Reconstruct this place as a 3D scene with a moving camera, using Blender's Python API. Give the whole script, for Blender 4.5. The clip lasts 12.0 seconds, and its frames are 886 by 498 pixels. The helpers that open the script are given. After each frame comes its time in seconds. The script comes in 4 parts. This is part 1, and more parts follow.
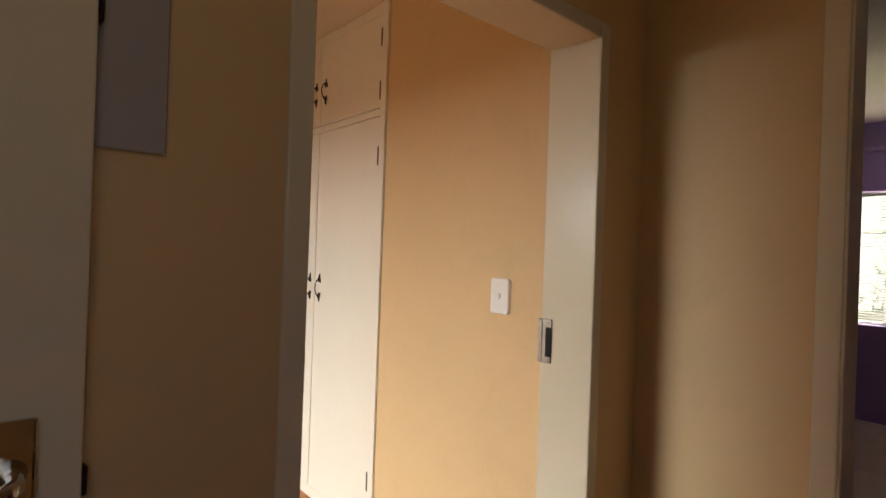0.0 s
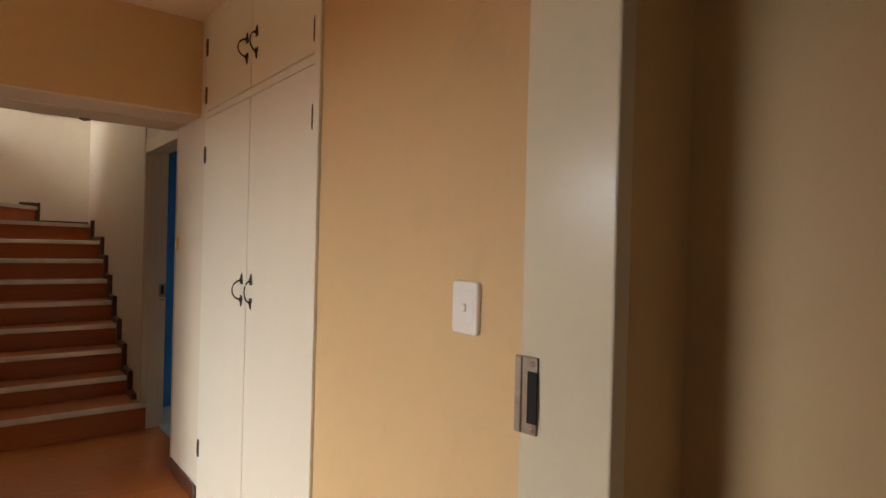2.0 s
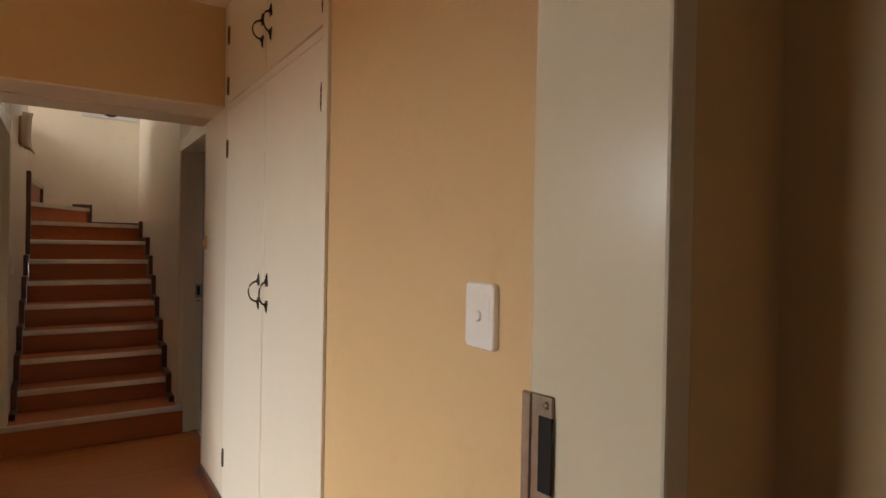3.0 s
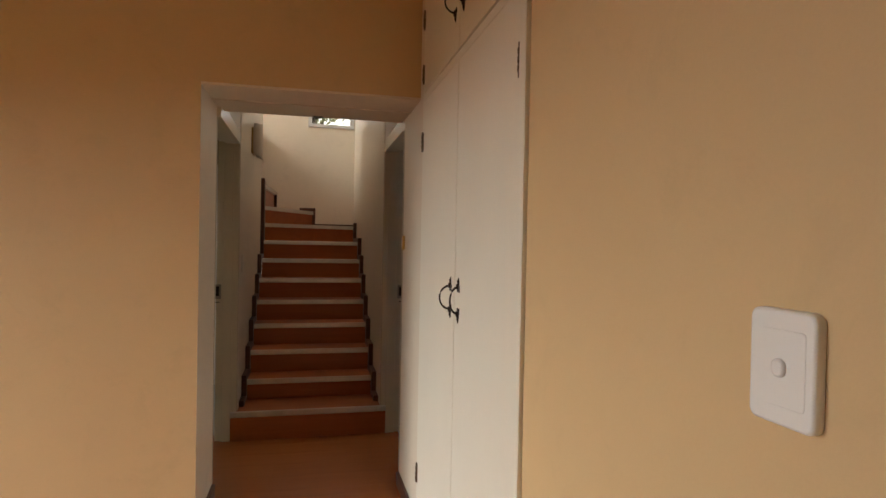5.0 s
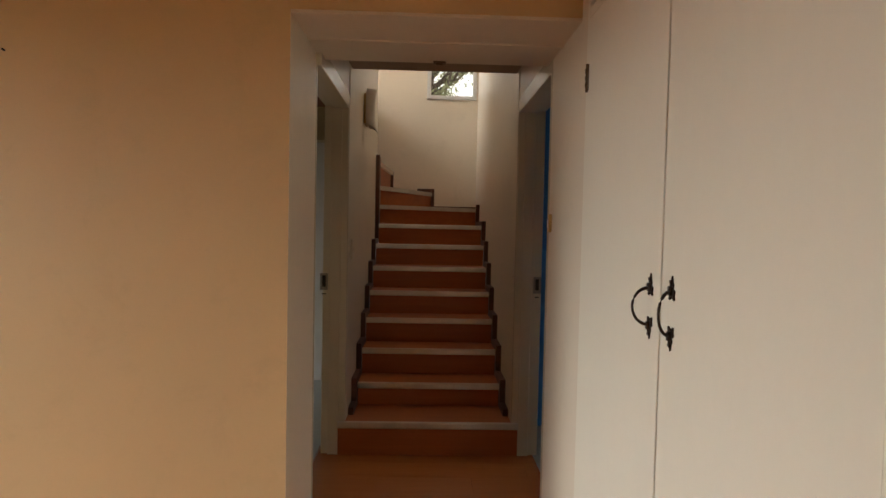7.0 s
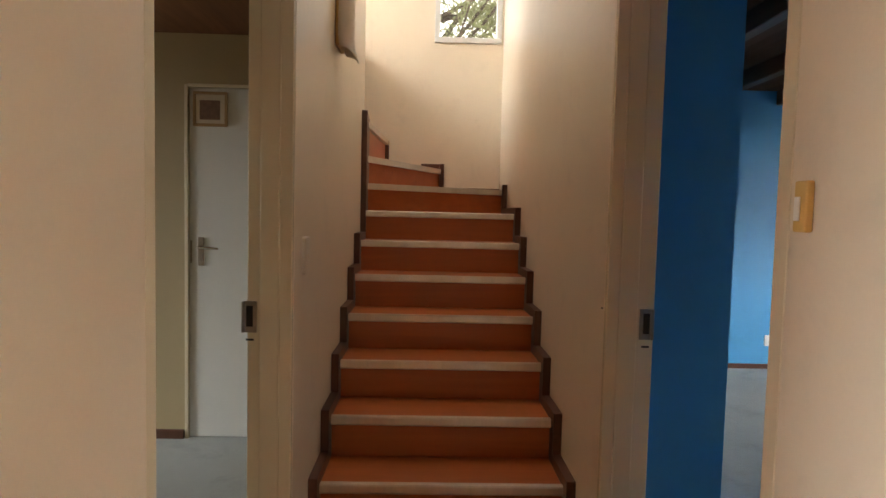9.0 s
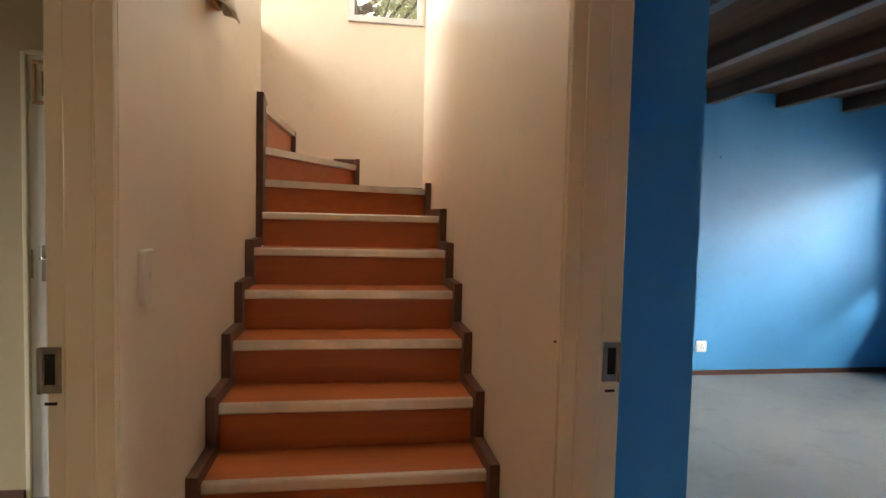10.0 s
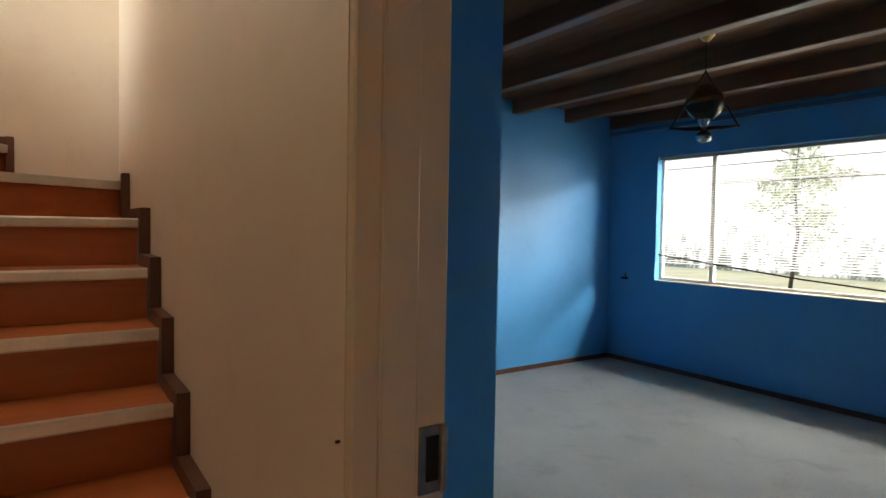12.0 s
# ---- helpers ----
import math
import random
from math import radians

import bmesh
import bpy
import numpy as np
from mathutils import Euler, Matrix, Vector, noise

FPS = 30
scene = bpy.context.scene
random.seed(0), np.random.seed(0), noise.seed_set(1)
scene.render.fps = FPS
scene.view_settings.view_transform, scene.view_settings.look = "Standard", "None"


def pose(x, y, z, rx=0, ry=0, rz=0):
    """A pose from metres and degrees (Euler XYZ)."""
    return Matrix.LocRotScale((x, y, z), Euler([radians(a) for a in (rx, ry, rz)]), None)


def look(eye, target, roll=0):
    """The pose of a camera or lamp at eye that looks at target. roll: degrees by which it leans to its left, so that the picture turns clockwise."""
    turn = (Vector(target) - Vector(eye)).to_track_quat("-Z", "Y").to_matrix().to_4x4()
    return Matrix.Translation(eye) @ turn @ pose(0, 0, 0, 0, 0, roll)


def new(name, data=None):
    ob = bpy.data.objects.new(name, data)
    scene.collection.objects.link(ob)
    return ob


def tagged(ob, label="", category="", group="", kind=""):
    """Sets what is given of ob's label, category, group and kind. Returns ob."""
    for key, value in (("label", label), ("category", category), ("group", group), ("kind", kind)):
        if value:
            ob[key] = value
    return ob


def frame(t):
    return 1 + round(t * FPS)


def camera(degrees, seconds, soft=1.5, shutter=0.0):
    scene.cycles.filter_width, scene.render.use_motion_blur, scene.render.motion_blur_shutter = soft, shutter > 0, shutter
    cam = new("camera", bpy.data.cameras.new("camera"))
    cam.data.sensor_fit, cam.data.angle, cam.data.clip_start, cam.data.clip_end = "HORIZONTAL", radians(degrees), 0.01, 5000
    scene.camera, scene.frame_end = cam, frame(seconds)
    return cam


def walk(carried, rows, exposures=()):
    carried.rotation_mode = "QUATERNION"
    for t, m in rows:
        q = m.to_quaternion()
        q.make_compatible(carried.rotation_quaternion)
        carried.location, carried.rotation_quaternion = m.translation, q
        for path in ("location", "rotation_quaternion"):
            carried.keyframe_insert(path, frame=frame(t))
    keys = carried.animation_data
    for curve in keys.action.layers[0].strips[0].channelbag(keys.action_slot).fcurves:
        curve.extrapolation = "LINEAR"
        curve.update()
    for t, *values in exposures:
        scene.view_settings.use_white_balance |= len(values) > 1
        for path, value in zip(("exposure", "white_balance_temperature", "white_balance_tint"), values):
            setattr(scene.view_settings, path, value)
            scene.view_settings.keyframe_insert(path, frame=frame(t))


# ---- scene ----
cam = camera(74.7, 12.0)
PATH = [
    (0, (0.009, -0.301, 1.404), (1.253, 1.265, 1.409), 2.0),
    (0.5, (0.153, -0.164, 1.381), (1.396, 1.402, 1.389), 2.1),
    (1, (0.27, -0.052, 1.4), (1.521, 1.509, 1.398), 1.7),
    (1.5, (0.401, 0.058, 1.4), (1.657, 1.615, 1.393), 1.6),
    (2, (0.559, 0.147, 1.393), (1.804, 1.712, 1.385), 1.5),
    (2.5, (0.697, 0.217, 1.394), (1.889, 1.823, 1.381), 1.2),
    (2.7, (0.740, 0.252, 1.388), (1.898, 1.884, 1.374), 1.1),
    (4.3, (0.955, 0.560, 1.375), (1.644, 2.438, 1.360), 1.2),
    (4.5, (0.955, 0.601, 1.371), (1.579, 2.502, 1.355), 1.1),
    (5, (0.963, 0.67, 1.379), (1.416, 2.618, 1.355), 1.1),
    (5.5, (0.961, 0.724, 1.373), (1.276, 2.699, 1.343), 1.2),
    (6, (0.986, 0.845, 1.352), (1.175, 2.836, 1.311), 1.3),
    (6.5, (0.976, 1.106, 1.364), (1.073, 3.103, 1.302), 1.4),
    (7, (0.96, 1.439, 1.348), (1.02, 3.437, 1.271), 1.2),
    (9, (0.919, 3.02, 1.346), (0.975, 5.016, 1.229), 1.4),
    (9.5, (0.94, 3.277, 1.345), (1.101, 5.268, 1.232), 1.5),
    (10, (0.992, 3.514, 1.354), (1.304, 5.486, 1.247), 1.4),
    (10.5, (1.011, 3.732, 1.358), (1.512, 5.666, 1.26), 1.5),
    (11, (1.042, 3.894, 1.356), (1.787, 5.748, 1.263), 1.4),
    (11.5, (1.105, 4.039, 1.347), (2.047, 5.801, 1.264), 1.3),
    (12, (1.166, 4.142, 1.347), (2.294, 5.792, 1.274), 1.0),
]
EXPOSURE = [(0, 0.06), (2.5, -0.25), (5.5, -0.38), (7.2, -0.5), (9, 0.58), (10.5, 1.05), (12, 0.5)]  # brighter in the corridor
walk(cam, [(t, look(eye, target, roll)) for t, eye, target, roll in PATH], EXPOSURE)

# ---- light ----
world = bpy.data.worlds.new("sky")
scene.world = world
world.use_nodes = True
wn = world.node_tree
sky = wn.nodes.new("ShaderNodeTexSky")
sky.sky_type, sky.sun_disc = "NISHITA", False
sky.sun_elevation, sky.sun_rotation = radians(70), radians(180)
wn.links.new(sky.outputs["Color"], wn.nodes["Background"].inputs["Color"])
wn.nodes["Background"].inputs["Strength"].default_value = 0.12


def lamp(name, kind, m, power, colour, size=(1, 1), angle=0.01):
    data = bpy.data.lights.new(name, kind)
    data.energy, data.color = power, colour
    if kind == "AREA":
        data.shape, data.size, data.size_y = "RECTANGLE", size[0], size[1]
    if kind == "SUN":
        data.angle = radians(angle)
    ob = new(name, data)
    ob.matrix_world = m
    return ob


DAY = (1.0, 0.97, 0.92)
lamp("sun", "SUN", look((0.5, -4, 11), (0, 0, 0)), 3.0, (1, 0.95, 0.88), angle=3)
# area lamps for the open sky at the windows; stair and hall lamps only fill
SOFT = (0.97, 0.985, 0.92)
lamp("west_sky", "AREA", look((-7.2, 2.2, 3.38), (-2.8, 2.4, 1.6)), 2150, (0.925, 0.97, 0.975), (6.0, 3.0))
lamp("landing_window_light", "AREA", look((-2.38, 6.6, 4.0), (0.8, 7.2, 2.3)), 195, (0.90, 0.95, 0.95), (2.6, 1.8))
# added fill from above evens out the stairwell; no roof opening there
lamp("stair_fill_light", "AREA", look((0.95, 6.2, 4.98), (0.96, 6.3, 0.0)), 20, (0.94, 0.965, 0.94), (0.9, 2.2))
lamp("khaki_room_window_light", "AREA", look((-3.96, 5.6, 1.45), (-2.5, 6.0, 0.0)), 12, SOFT, (1.6, 1.2))
# weak warm fill added behind the camera, at a made-up opening
lamp("hall_fill_light", "AREA", look((-0.3, -1.05, 1.7), (0.1, 0.6, 1.2)), 1.0, (1.0, 0.82, 0.68), (0.8, 0.9))
lamp("blue_window_sky", "AREA", look((12.5, 5.4, 4.8), (6.0, 6.2, 2.4)), 1320, DAY, (15.0, 3.4))
lamp("purple_window_sky", "AREA", look((8.8, 1.1, 3.9), (4.8, 1.0, 1.5)), 3000, DAY, (4.0, 2.0))


# ---- materials ----
def nodes_of(name):
    m = bpy.data.materials.new(name)
    m.use_nodes = True
    t = m.node_tree
    return m, t, t.nodes["Principled BSDF"]


def set_in(node, **values):
    for k, v in values.items():
        node.inputs[k.replace("_", " ")].default_value = v


def surface(name, colour, rough=0.6, vary=0.06, scale=3.0, fine=120.0, bump=0.12, metal=0.0, stretch=(1, 1, 1), coat=0.0, tone=None, spec=0.5, depth=0.002, stain=0.0):
    """A painted or plain surface: broad unevenness of tone, fine relief, uneven gloss."""
    m, t, p = nodes_of(name)
    co = t.nodes.new("ShaderNodeTexCoord")
    mp = t.nodes.new("ShaderNodeMapping")
    mp.inputs["Scale"].default_value = stretch
    t.links.new(co.outputs["Object"], mp.inputs["Vector"])
    big = t.nodes.new("ShaderNodeTexNoise")
    set_in(big, Scale=scale, Detail=5.0, Roughness=0.6)
    small = t.nodes.new("ShaderNodeTexNoise")
    set_in(small, Scale=fine, Detail=3.0, Roughness=0.6)
    for n in (big, small):
        t.links.new(mp.outputs["Vector"], n.inputs["Vector"])
    ramp = t.nodes.new("ShaderNodeMix")
    ramp.data_type = "RGBA"
    dark = tone or tuple(c * (1 - 2.2 * vary) for c in colour)
    ramp.inputs["A"].default_value = (*dark, 1)
    ramp.inputs["B"].default_value = (*[min(1, c * (1 + vary)) for c in colour], 1)
    mixf = t.nodes.new("ShaderNodeMath")
    mixf.operation = "MULTIPLY_ADD"
    mixf.inputs[1].default_value, mixf.inputs[2].default_value = 0.25, 0.0
    t.links.new(small.outputs["Fac"], mixf.inputs[0])
    addf = t.nodes.new("ShaderNodeMath")
    addf.operation = "MULTIPLY_ADD"
    addf.inputs[1].default_value = 0.9
    t.links.new(big.outputs["Fac"], addf.inputs[0])
    t.links.new(mixf.outputs[0], addf.inputs[2])
    t.links.new(addf.outputs[0], ramp.inputs["Factor"])
    t.links.new(ramp.outputs["Result"], p.inputs["Base Color"])
    if stain:
        # scattered smudges and rubbed spots
        sp = t.nodes.new("ShaderNodeTexNoise")
        set_in(sp, Scale=scale * 2.7, Detail=7.0, Roughness=0.7, Distortion=0.5)
        t.links.new(mp.outputs["Vector"], sp.inputs["Vector"])
        lim = t.nodes.new("ShaderNodeMapRange")
        set_in(lim, From_Min=0.54, From_Max=0.72, To_Min=1.0, To_Max=1.0 - stain)
        t.links.new(sp.outputs["Fac"], lim.inputs["Value"])
        dirt = t.nodes.new("ShaderNodeVectorMath")
        dirt.operation = "SCALE"
        t.links.new(ramp.outputs["Result"], dirt.inputs[0])
        t.links.new(lim.outputs["Result"], dirt.inputs["Scale"])
        t.links.new(dirt.outputs["Vector"], p.inputs["Base Color"])
    mr = t.nodes.new("ShaderNodeMapRange")
    set_in(mr, To_Min=max(0.02, rough - 0.035), To_Max=min(1, rough + 0.035))
    t.links.new(big.outputs["Fac"], mr.inputs["Value"])
    t.links.new(mr.outputs["Result"], p.inputs["Roughness"])
    bp = t.nodes.new("ShaderNodeBump")
    set_in(bp, Strength=bump, Distance=depth)
    t.links.new(small.outputs["Fac"], bp.inputs["Height"])
    t.links.new(bp.outputs["Normal"], p.inputs["Normal"])
    set_in(p, Metallic=metal, Coat_Weight=coat, Specular_IOR_Level=spec)
    return m


def wood(name, light, dark, rough, along="y", scale=1.0, coat=0.0, per_piece=0.12, bump=0.1):
    """Grained wood, with a tone of its own for each piece."""
    m, t, p = nodes_of(name)
    co = t.nodes.new("ShaderNodeTexCoord")
    mp = t.nodes.new("ShaderNodeMapping")
    s = {"x": (1.2, 22, 22), "y": (22, 1.2, 22), "z": (22, 22, 1.2)}[along]
    mp.inputs["Scale"].default_value = tuple(q * scale for q in s)
    t.links.new(co.outputs["Object"], mp.inputs["Vector"])
    n = t.nodes.new("ShaderNodeTexNoise")
    set_in(n, Scale=1.0, Detail=8.0, Roughness=0.65, Distortion=0.8)
    t.links.new(mp.outputs["Vector"], n.inputs["Vector"])
    info = t.nodes.new("ShaderNodeObjectInfo")
    isl = t.nodes.new("ShaderNodeNewGeometry")
    off = t.nodes.new("ShaderNodeMath")
    off.operation = "ADD"
    t.links.new(info.outputs["Random"], off.inputs[0])
    t.links.new(isl.outputs["Random Per Island"], off.inputs[1])
    fac = t.nodes.new("ShaderNodeMath")
    fac.operation = "MULTIPLY_ADD"
    fac.inputs[1].default_value = per_piece
    t.links.new(off.outputs[0], fac.inputs[0])
    t.links.new(n.outputs["Fac"], fac.inputs[2])
    mr = t.nodes.new("ShaderNodeMapRange")
    set_in(mr, From_Min=0.3, From_Max=0.75 + per_piece)
    t.links.new(fac.outputs[0], mr.inputs["Value"])
    mix = t.nodes.new("ShaderNodeMix")
    mix.data_type = "RGBA"
    mix.inputs["A"].default_value, mix.inputs["B"].default_value = (*dark, 1), (*light, 1)
    t.links.new(mr.outputs["Result"], mix.inputs["Factor"])
    t.links.new(mix.outputs["Result"], p.inputs["Base Color"])
    bp = t.nodes.new("ShaderNodeBump")
    set_in(bp, Strength=bump, Distance=0.001)
    t.links.new(n.outputs["Fac"], bp.inputs["Height"])
    t.links.new(bp.outputs["Normal"], p.inputs["Normal"])
    set_in(p, Roughness=rough, Coat_Weight=coat, Coat_Roughness=0.25, Specular_IOR_Level=0.3 if rough > 0.6 else 0.5)
    return m


def glow(name, colour, strength):
    m, t, p = nodes_of(name)
    set_in(p, Base_Color=(0, 0, 0, 1), Emission_Color=(*colour, 1), Emission_Strength=strength, Roughness=1.0)
    return m


PEACH = surface("peach_wall_paint", (0.66, 0.457, 0.232), 0.62, 0.05, 1.6, 160, 0.10, stain=0.07)
CREAM = surface("cream_gloss_paint", (0.71, 0.625, 0.46), 0.22, 0.03, 2.5, 60, 0.05, spec=0.22)
CUPBOARD = surface("cream_cupboard_enamel", (0.80, 0.74, 0.61), 0.36, 0.04, 2.0, 45, 0.05, stretch=(1, 1, 0.3))
WHITE_WALL = surface("off_white_wall_paint", (0.735, 0.632, 0.492), 0.40, 0.05, 1.4, 130, 0.14, stain=0.08)
CEILING = surface("ceiling_paint", (0.78, 0.68, 0.52), 0.8, 0.04, 1.5, 150, 0.1)
# off-white ceiling with the corridor's shade put into a grey-brown colour
SHADED_CEILING = surface("white_ceiling_in_shade", (0.40, 0.30, 0.22), 0.7, 0.06, 1.5, 130, 0.12)
BLUE = surface("blue_wall_paint", (0.065, 0.29, 0.56), 0.40, 0.05, 1.5, 120, 0.12, stain=0.08)
KHAKI = surface("khaki_wall_paint", (0.43, 0.335, 0.19), 0.6, 0.05, 1.5, 140, 0.12)
PURPLE = surface("purple_wall_paint", (0.32, 0.21, 0.42), 0.6, 0.05, 1.5, 140, 0.12)
CARPET = surface("grey_carpet", (0.42, 0.43, 0.41), 0.95, 0.14, 1.1, 420, 0.9, spec=0.1, depth=0.006, stain=0.18)
MAUVE_CARPET = surface("mauve_carpet", (0.38, 0.27, 0.23), 0.95, 0.25, 2.2, 380, 0.9, spec=0.1, depth=0.006)
DARK_TRIM = wood("dark_stained_trim", (0.095, 0.032, 0.017), (0.050, 0.017, 0.009), 0.40, "y", 1.0, 0.2)
SKIRT = wood("brown_skirting", (0.12, 0.045, 0.022), (0.05, 0.018, 0.010), 0.4, "x", 1.0, 0.2)
STAIR = wood("orange_stair_laminate", (0.43, 0.112, 0.022), (0.32, 0.077, 0.014), 0.40, "x", 0.8, 0.15, 0.05, 0.05)
PLANK = wood("orange_floor_laminate", (0.44, 0.138, 0.032), (0.31, 0.085, 0.018), 0.27, "x", 0.7, 0.3, 0.10, 0.04)
BEAM = wood("dark_beam", (0.19, 0.088, 0.042), (0.085, 0.038, 0.018), 0.45, "y", 0.6, 0.15, 0.1, 0.3)
BOARD = wood("ceiling_board", (0.20, 0.082, 0.032), (0.10, 0.040, 0.016), 0.85, "y", 0.6, 0.0, 0.2, 0.2)
ALU = surface("worn_aluminium", (0.64, 0.60, 0.53), 0.32, 0.2, 7, 200, 0.03, metal=0.7, stretch=(1, 0.1, 0.1))
STEEL = surface("tarnished_steel", (0.38, 0.33, 0.27), 0.32, 0.25, 40, 300, 0.2, metal=0.9)
CHROME = surface("chrome", (0.62, 0.58, 0.52), 0.14, 0.08, 20, 200, 0.05, metal=1.0)
HINGE = surface("worn_bronze_hinge", (0.16, 0.105, 0.06), 0.4, 0.5, 90, 400, 0.3, metal=0.7)
IRON = surface("aged_bronze", (0.035, 0.020, 0.013), 0.38, 0.3, 60, 400, 0.3, metal=0.7)
BLACK = surface("black_hollow", (0.006, 0.005, 0.005), 0.8, 0.1, 30, 100, 0.1)
PLASTIC = surface("white_plastic", (0.80, 0.78, 0.74), 0.28, 0.02, 6, 200, 0.02)
CREAM_PLASTIC = surface("cream_plastic", (0.70, 0.62, 0.50), 0.35, 0.03, 6, 200, 0.02)
YELLOWED = surface("yellowed_plastic", (0.62, 0.40, 0.12), 0.35, 0.1, 20, 200, 0.05)
SHADE = surface("plaster_shade", (0.66, 0.57, 0.46), 0.6, 0.08, 12, 120, 0.2)
BRASS = surface("brass", (0.55, 0.36, 0.14), 0.3, 0.15, 30, 200, 0.1, metal=0.9)
OPAL = surface("opal_glass", (0.80, 0.74, 0.62), 0.18, 0.03, 8, 100, 0.02)
GOLD_FRAME = surface("gilt_frame", (0.42, 0.26, 0.12), 0.4, 0.2, 60, 200, 0.3)
MAT_BOARD = surface("pale_mount", (0.62, 0.52, 0.38), 0.8, 0.05, 20, 200, 0.1)
SEPIA = surface("sepia_print", (0.20, 0.11, 0.07), 0.5, 0.5, 30, 90, 0.05, tone=(0.04, 0.02, 0.015))
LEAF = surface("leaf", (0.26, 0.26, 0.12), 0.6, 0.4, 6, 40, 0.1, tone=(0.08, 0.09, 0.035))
# paler copy of the leaf, with sunlight put into its colour
PALE_LEAF = surface("leaf_painted_sunlit", (0.46, 0.50, 0.30), 0.6, 0.3, 6, 40, 0.1, tone=(0.24, 0.28, 0.14))
BARK = surface("bark", (0.10, 0.07, 0.05), 0.9, 0.3, 10, 60, 0.8, depth=0.02)
GRASS = surface("grass_ground", (0.42, 0.41, 0.27), 0.95, 0.3, 0.8, 30, 0.6)
PLASTER = surface("outside_plaster", (0.55, 0.50, 0.43), 0.8, 0.08, 2, 90, 0.2)
GLOSS_SHEET = surface("glossy_grey_panel", (0.40, 0.36, 0.36), 0.08, 0.06, 5, 60, 0.03, coat=0.6)
WIN_STEEL = surface("painted_window_steel", (0.62, 0.60, 0.56), 0.4, 0.1, 15, 100, 0.1)
BLIND = surface("blind_slat", (0.50, 0.49, 0.45), 0.45, 0.05, 10, 60, 0.05)


def glass(name, colour=(1, 1, 1), rough=0.0):
    m, t, p = nodes_of(name)
    set_in(p, Base_Color=(*colour, 1), Roughness=rough, Transmission_Weight=1.0, IOR=1.45)
    return m


GLASS = glass("window_glass")
SMOKE = glass("smoked_glass", (0.62, 0.52, 0.34), 0.05)


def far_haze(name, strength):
    """Glowing sheet: bright sky and pale, blown-out distant greenery painted into its emission."""
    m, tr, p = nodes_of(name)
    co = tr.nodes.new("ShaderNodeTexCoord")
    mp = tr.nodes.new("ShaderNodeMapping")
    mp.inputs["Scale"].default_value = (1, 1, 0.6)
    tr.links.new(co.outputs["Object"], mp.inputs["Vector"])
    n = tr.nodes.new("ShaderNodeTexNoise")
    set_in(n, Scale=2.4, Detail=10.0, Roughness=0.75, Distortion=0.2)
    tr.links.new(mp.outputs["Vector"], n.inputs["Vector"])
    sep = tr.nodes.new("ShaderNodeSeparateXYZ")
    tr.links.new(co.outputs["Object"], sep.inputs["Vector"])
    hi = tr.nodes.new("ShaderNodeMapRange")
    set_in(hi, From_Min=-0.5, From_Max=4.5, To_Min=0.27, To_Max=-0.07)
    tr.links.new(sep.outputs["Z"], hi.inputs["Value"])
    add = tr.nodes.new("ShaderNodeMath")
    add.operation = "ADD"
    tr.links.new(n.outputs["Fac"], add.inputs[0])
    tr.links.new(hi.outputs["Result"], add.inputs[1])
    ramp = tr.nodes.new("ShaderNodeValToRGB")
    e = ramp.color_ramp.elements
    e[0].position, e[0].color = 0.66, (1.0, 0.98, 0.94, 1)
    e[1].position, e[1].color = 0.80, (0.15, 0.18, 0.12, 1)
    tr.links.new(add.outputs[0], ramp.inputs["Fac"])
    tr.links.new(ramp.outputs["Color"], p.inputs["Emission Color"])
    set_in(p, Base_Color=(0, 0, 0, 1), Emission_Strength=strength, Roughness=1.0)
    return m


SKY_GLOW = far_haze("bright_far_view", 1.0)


# ---- building blocks ----
def add_box(bm, x0, x1, y0, y1, z0, z1, bevel=0.0, seg=1):
    vs = [bm.verts.new((x, y, z)) for x in (x0, x1) for y in (y0, y1) for z in (z0, z1)]
    quads = ((0, 1, 3, 2), (4, 6, 7, 5), (0, 4, 5, 1), (2, 3, 7, 6), (0, 2, 6, 4), (1, 5, 7, 3))
    fs = [bm.faces.new([vs[i] for i in q]) for q in quads]
    if bevel:
        es = list({e for f in fs for e in f.edges})
        bmesh.ops.bevel(bm, geom=es, offset=bevel, segments=seg, affect="EDGES", profile=0.5)
    return bm


def box(x0, x1, y0, y1, z0, z1, bevel=0.0, seg=1):
    return add_box(bmesh.new(), x0, x1, y0, y1, z0, z1, bevel, seg)


def add_tube(bm, pts, r, sides=8, caps=True):
    """A round bar along points; r is one radius or one for each point."""
    pts = [Vector(p) for p in pts]
    rings = []
    for i, p in enumerate(pts):
        d = (pts[min(i + 1, len(pts) - 1)] - pts[max(i - 1, 0)]).normalized()
        u = d.cross(Vector((0, 0, 1)) if abs(d.z) < 0.9 else Vector((1, 0, 0))).normalized()
        v = d.cross(u)
        q = r[i] if isinstance(r, (list, tuple)) else r
        rings.append([bm.verts.new(p + q * (u * math.cos(a) + v * math.sin(a))) for a in [2 * math.pi * k / sides for k in range(sides)]])
    for a, b in zip(rings, rings[1:]):
        for k in range(sides):
            f = bm.faces.new((a[k], a[(k + 1) % sides], b[(k + 1) % sides], b[k]))
            f.smooth = True
    if caps:
        bm.faces.new(rings[0][::-1])
        bm.faces.new(rings[-1])
    return bm


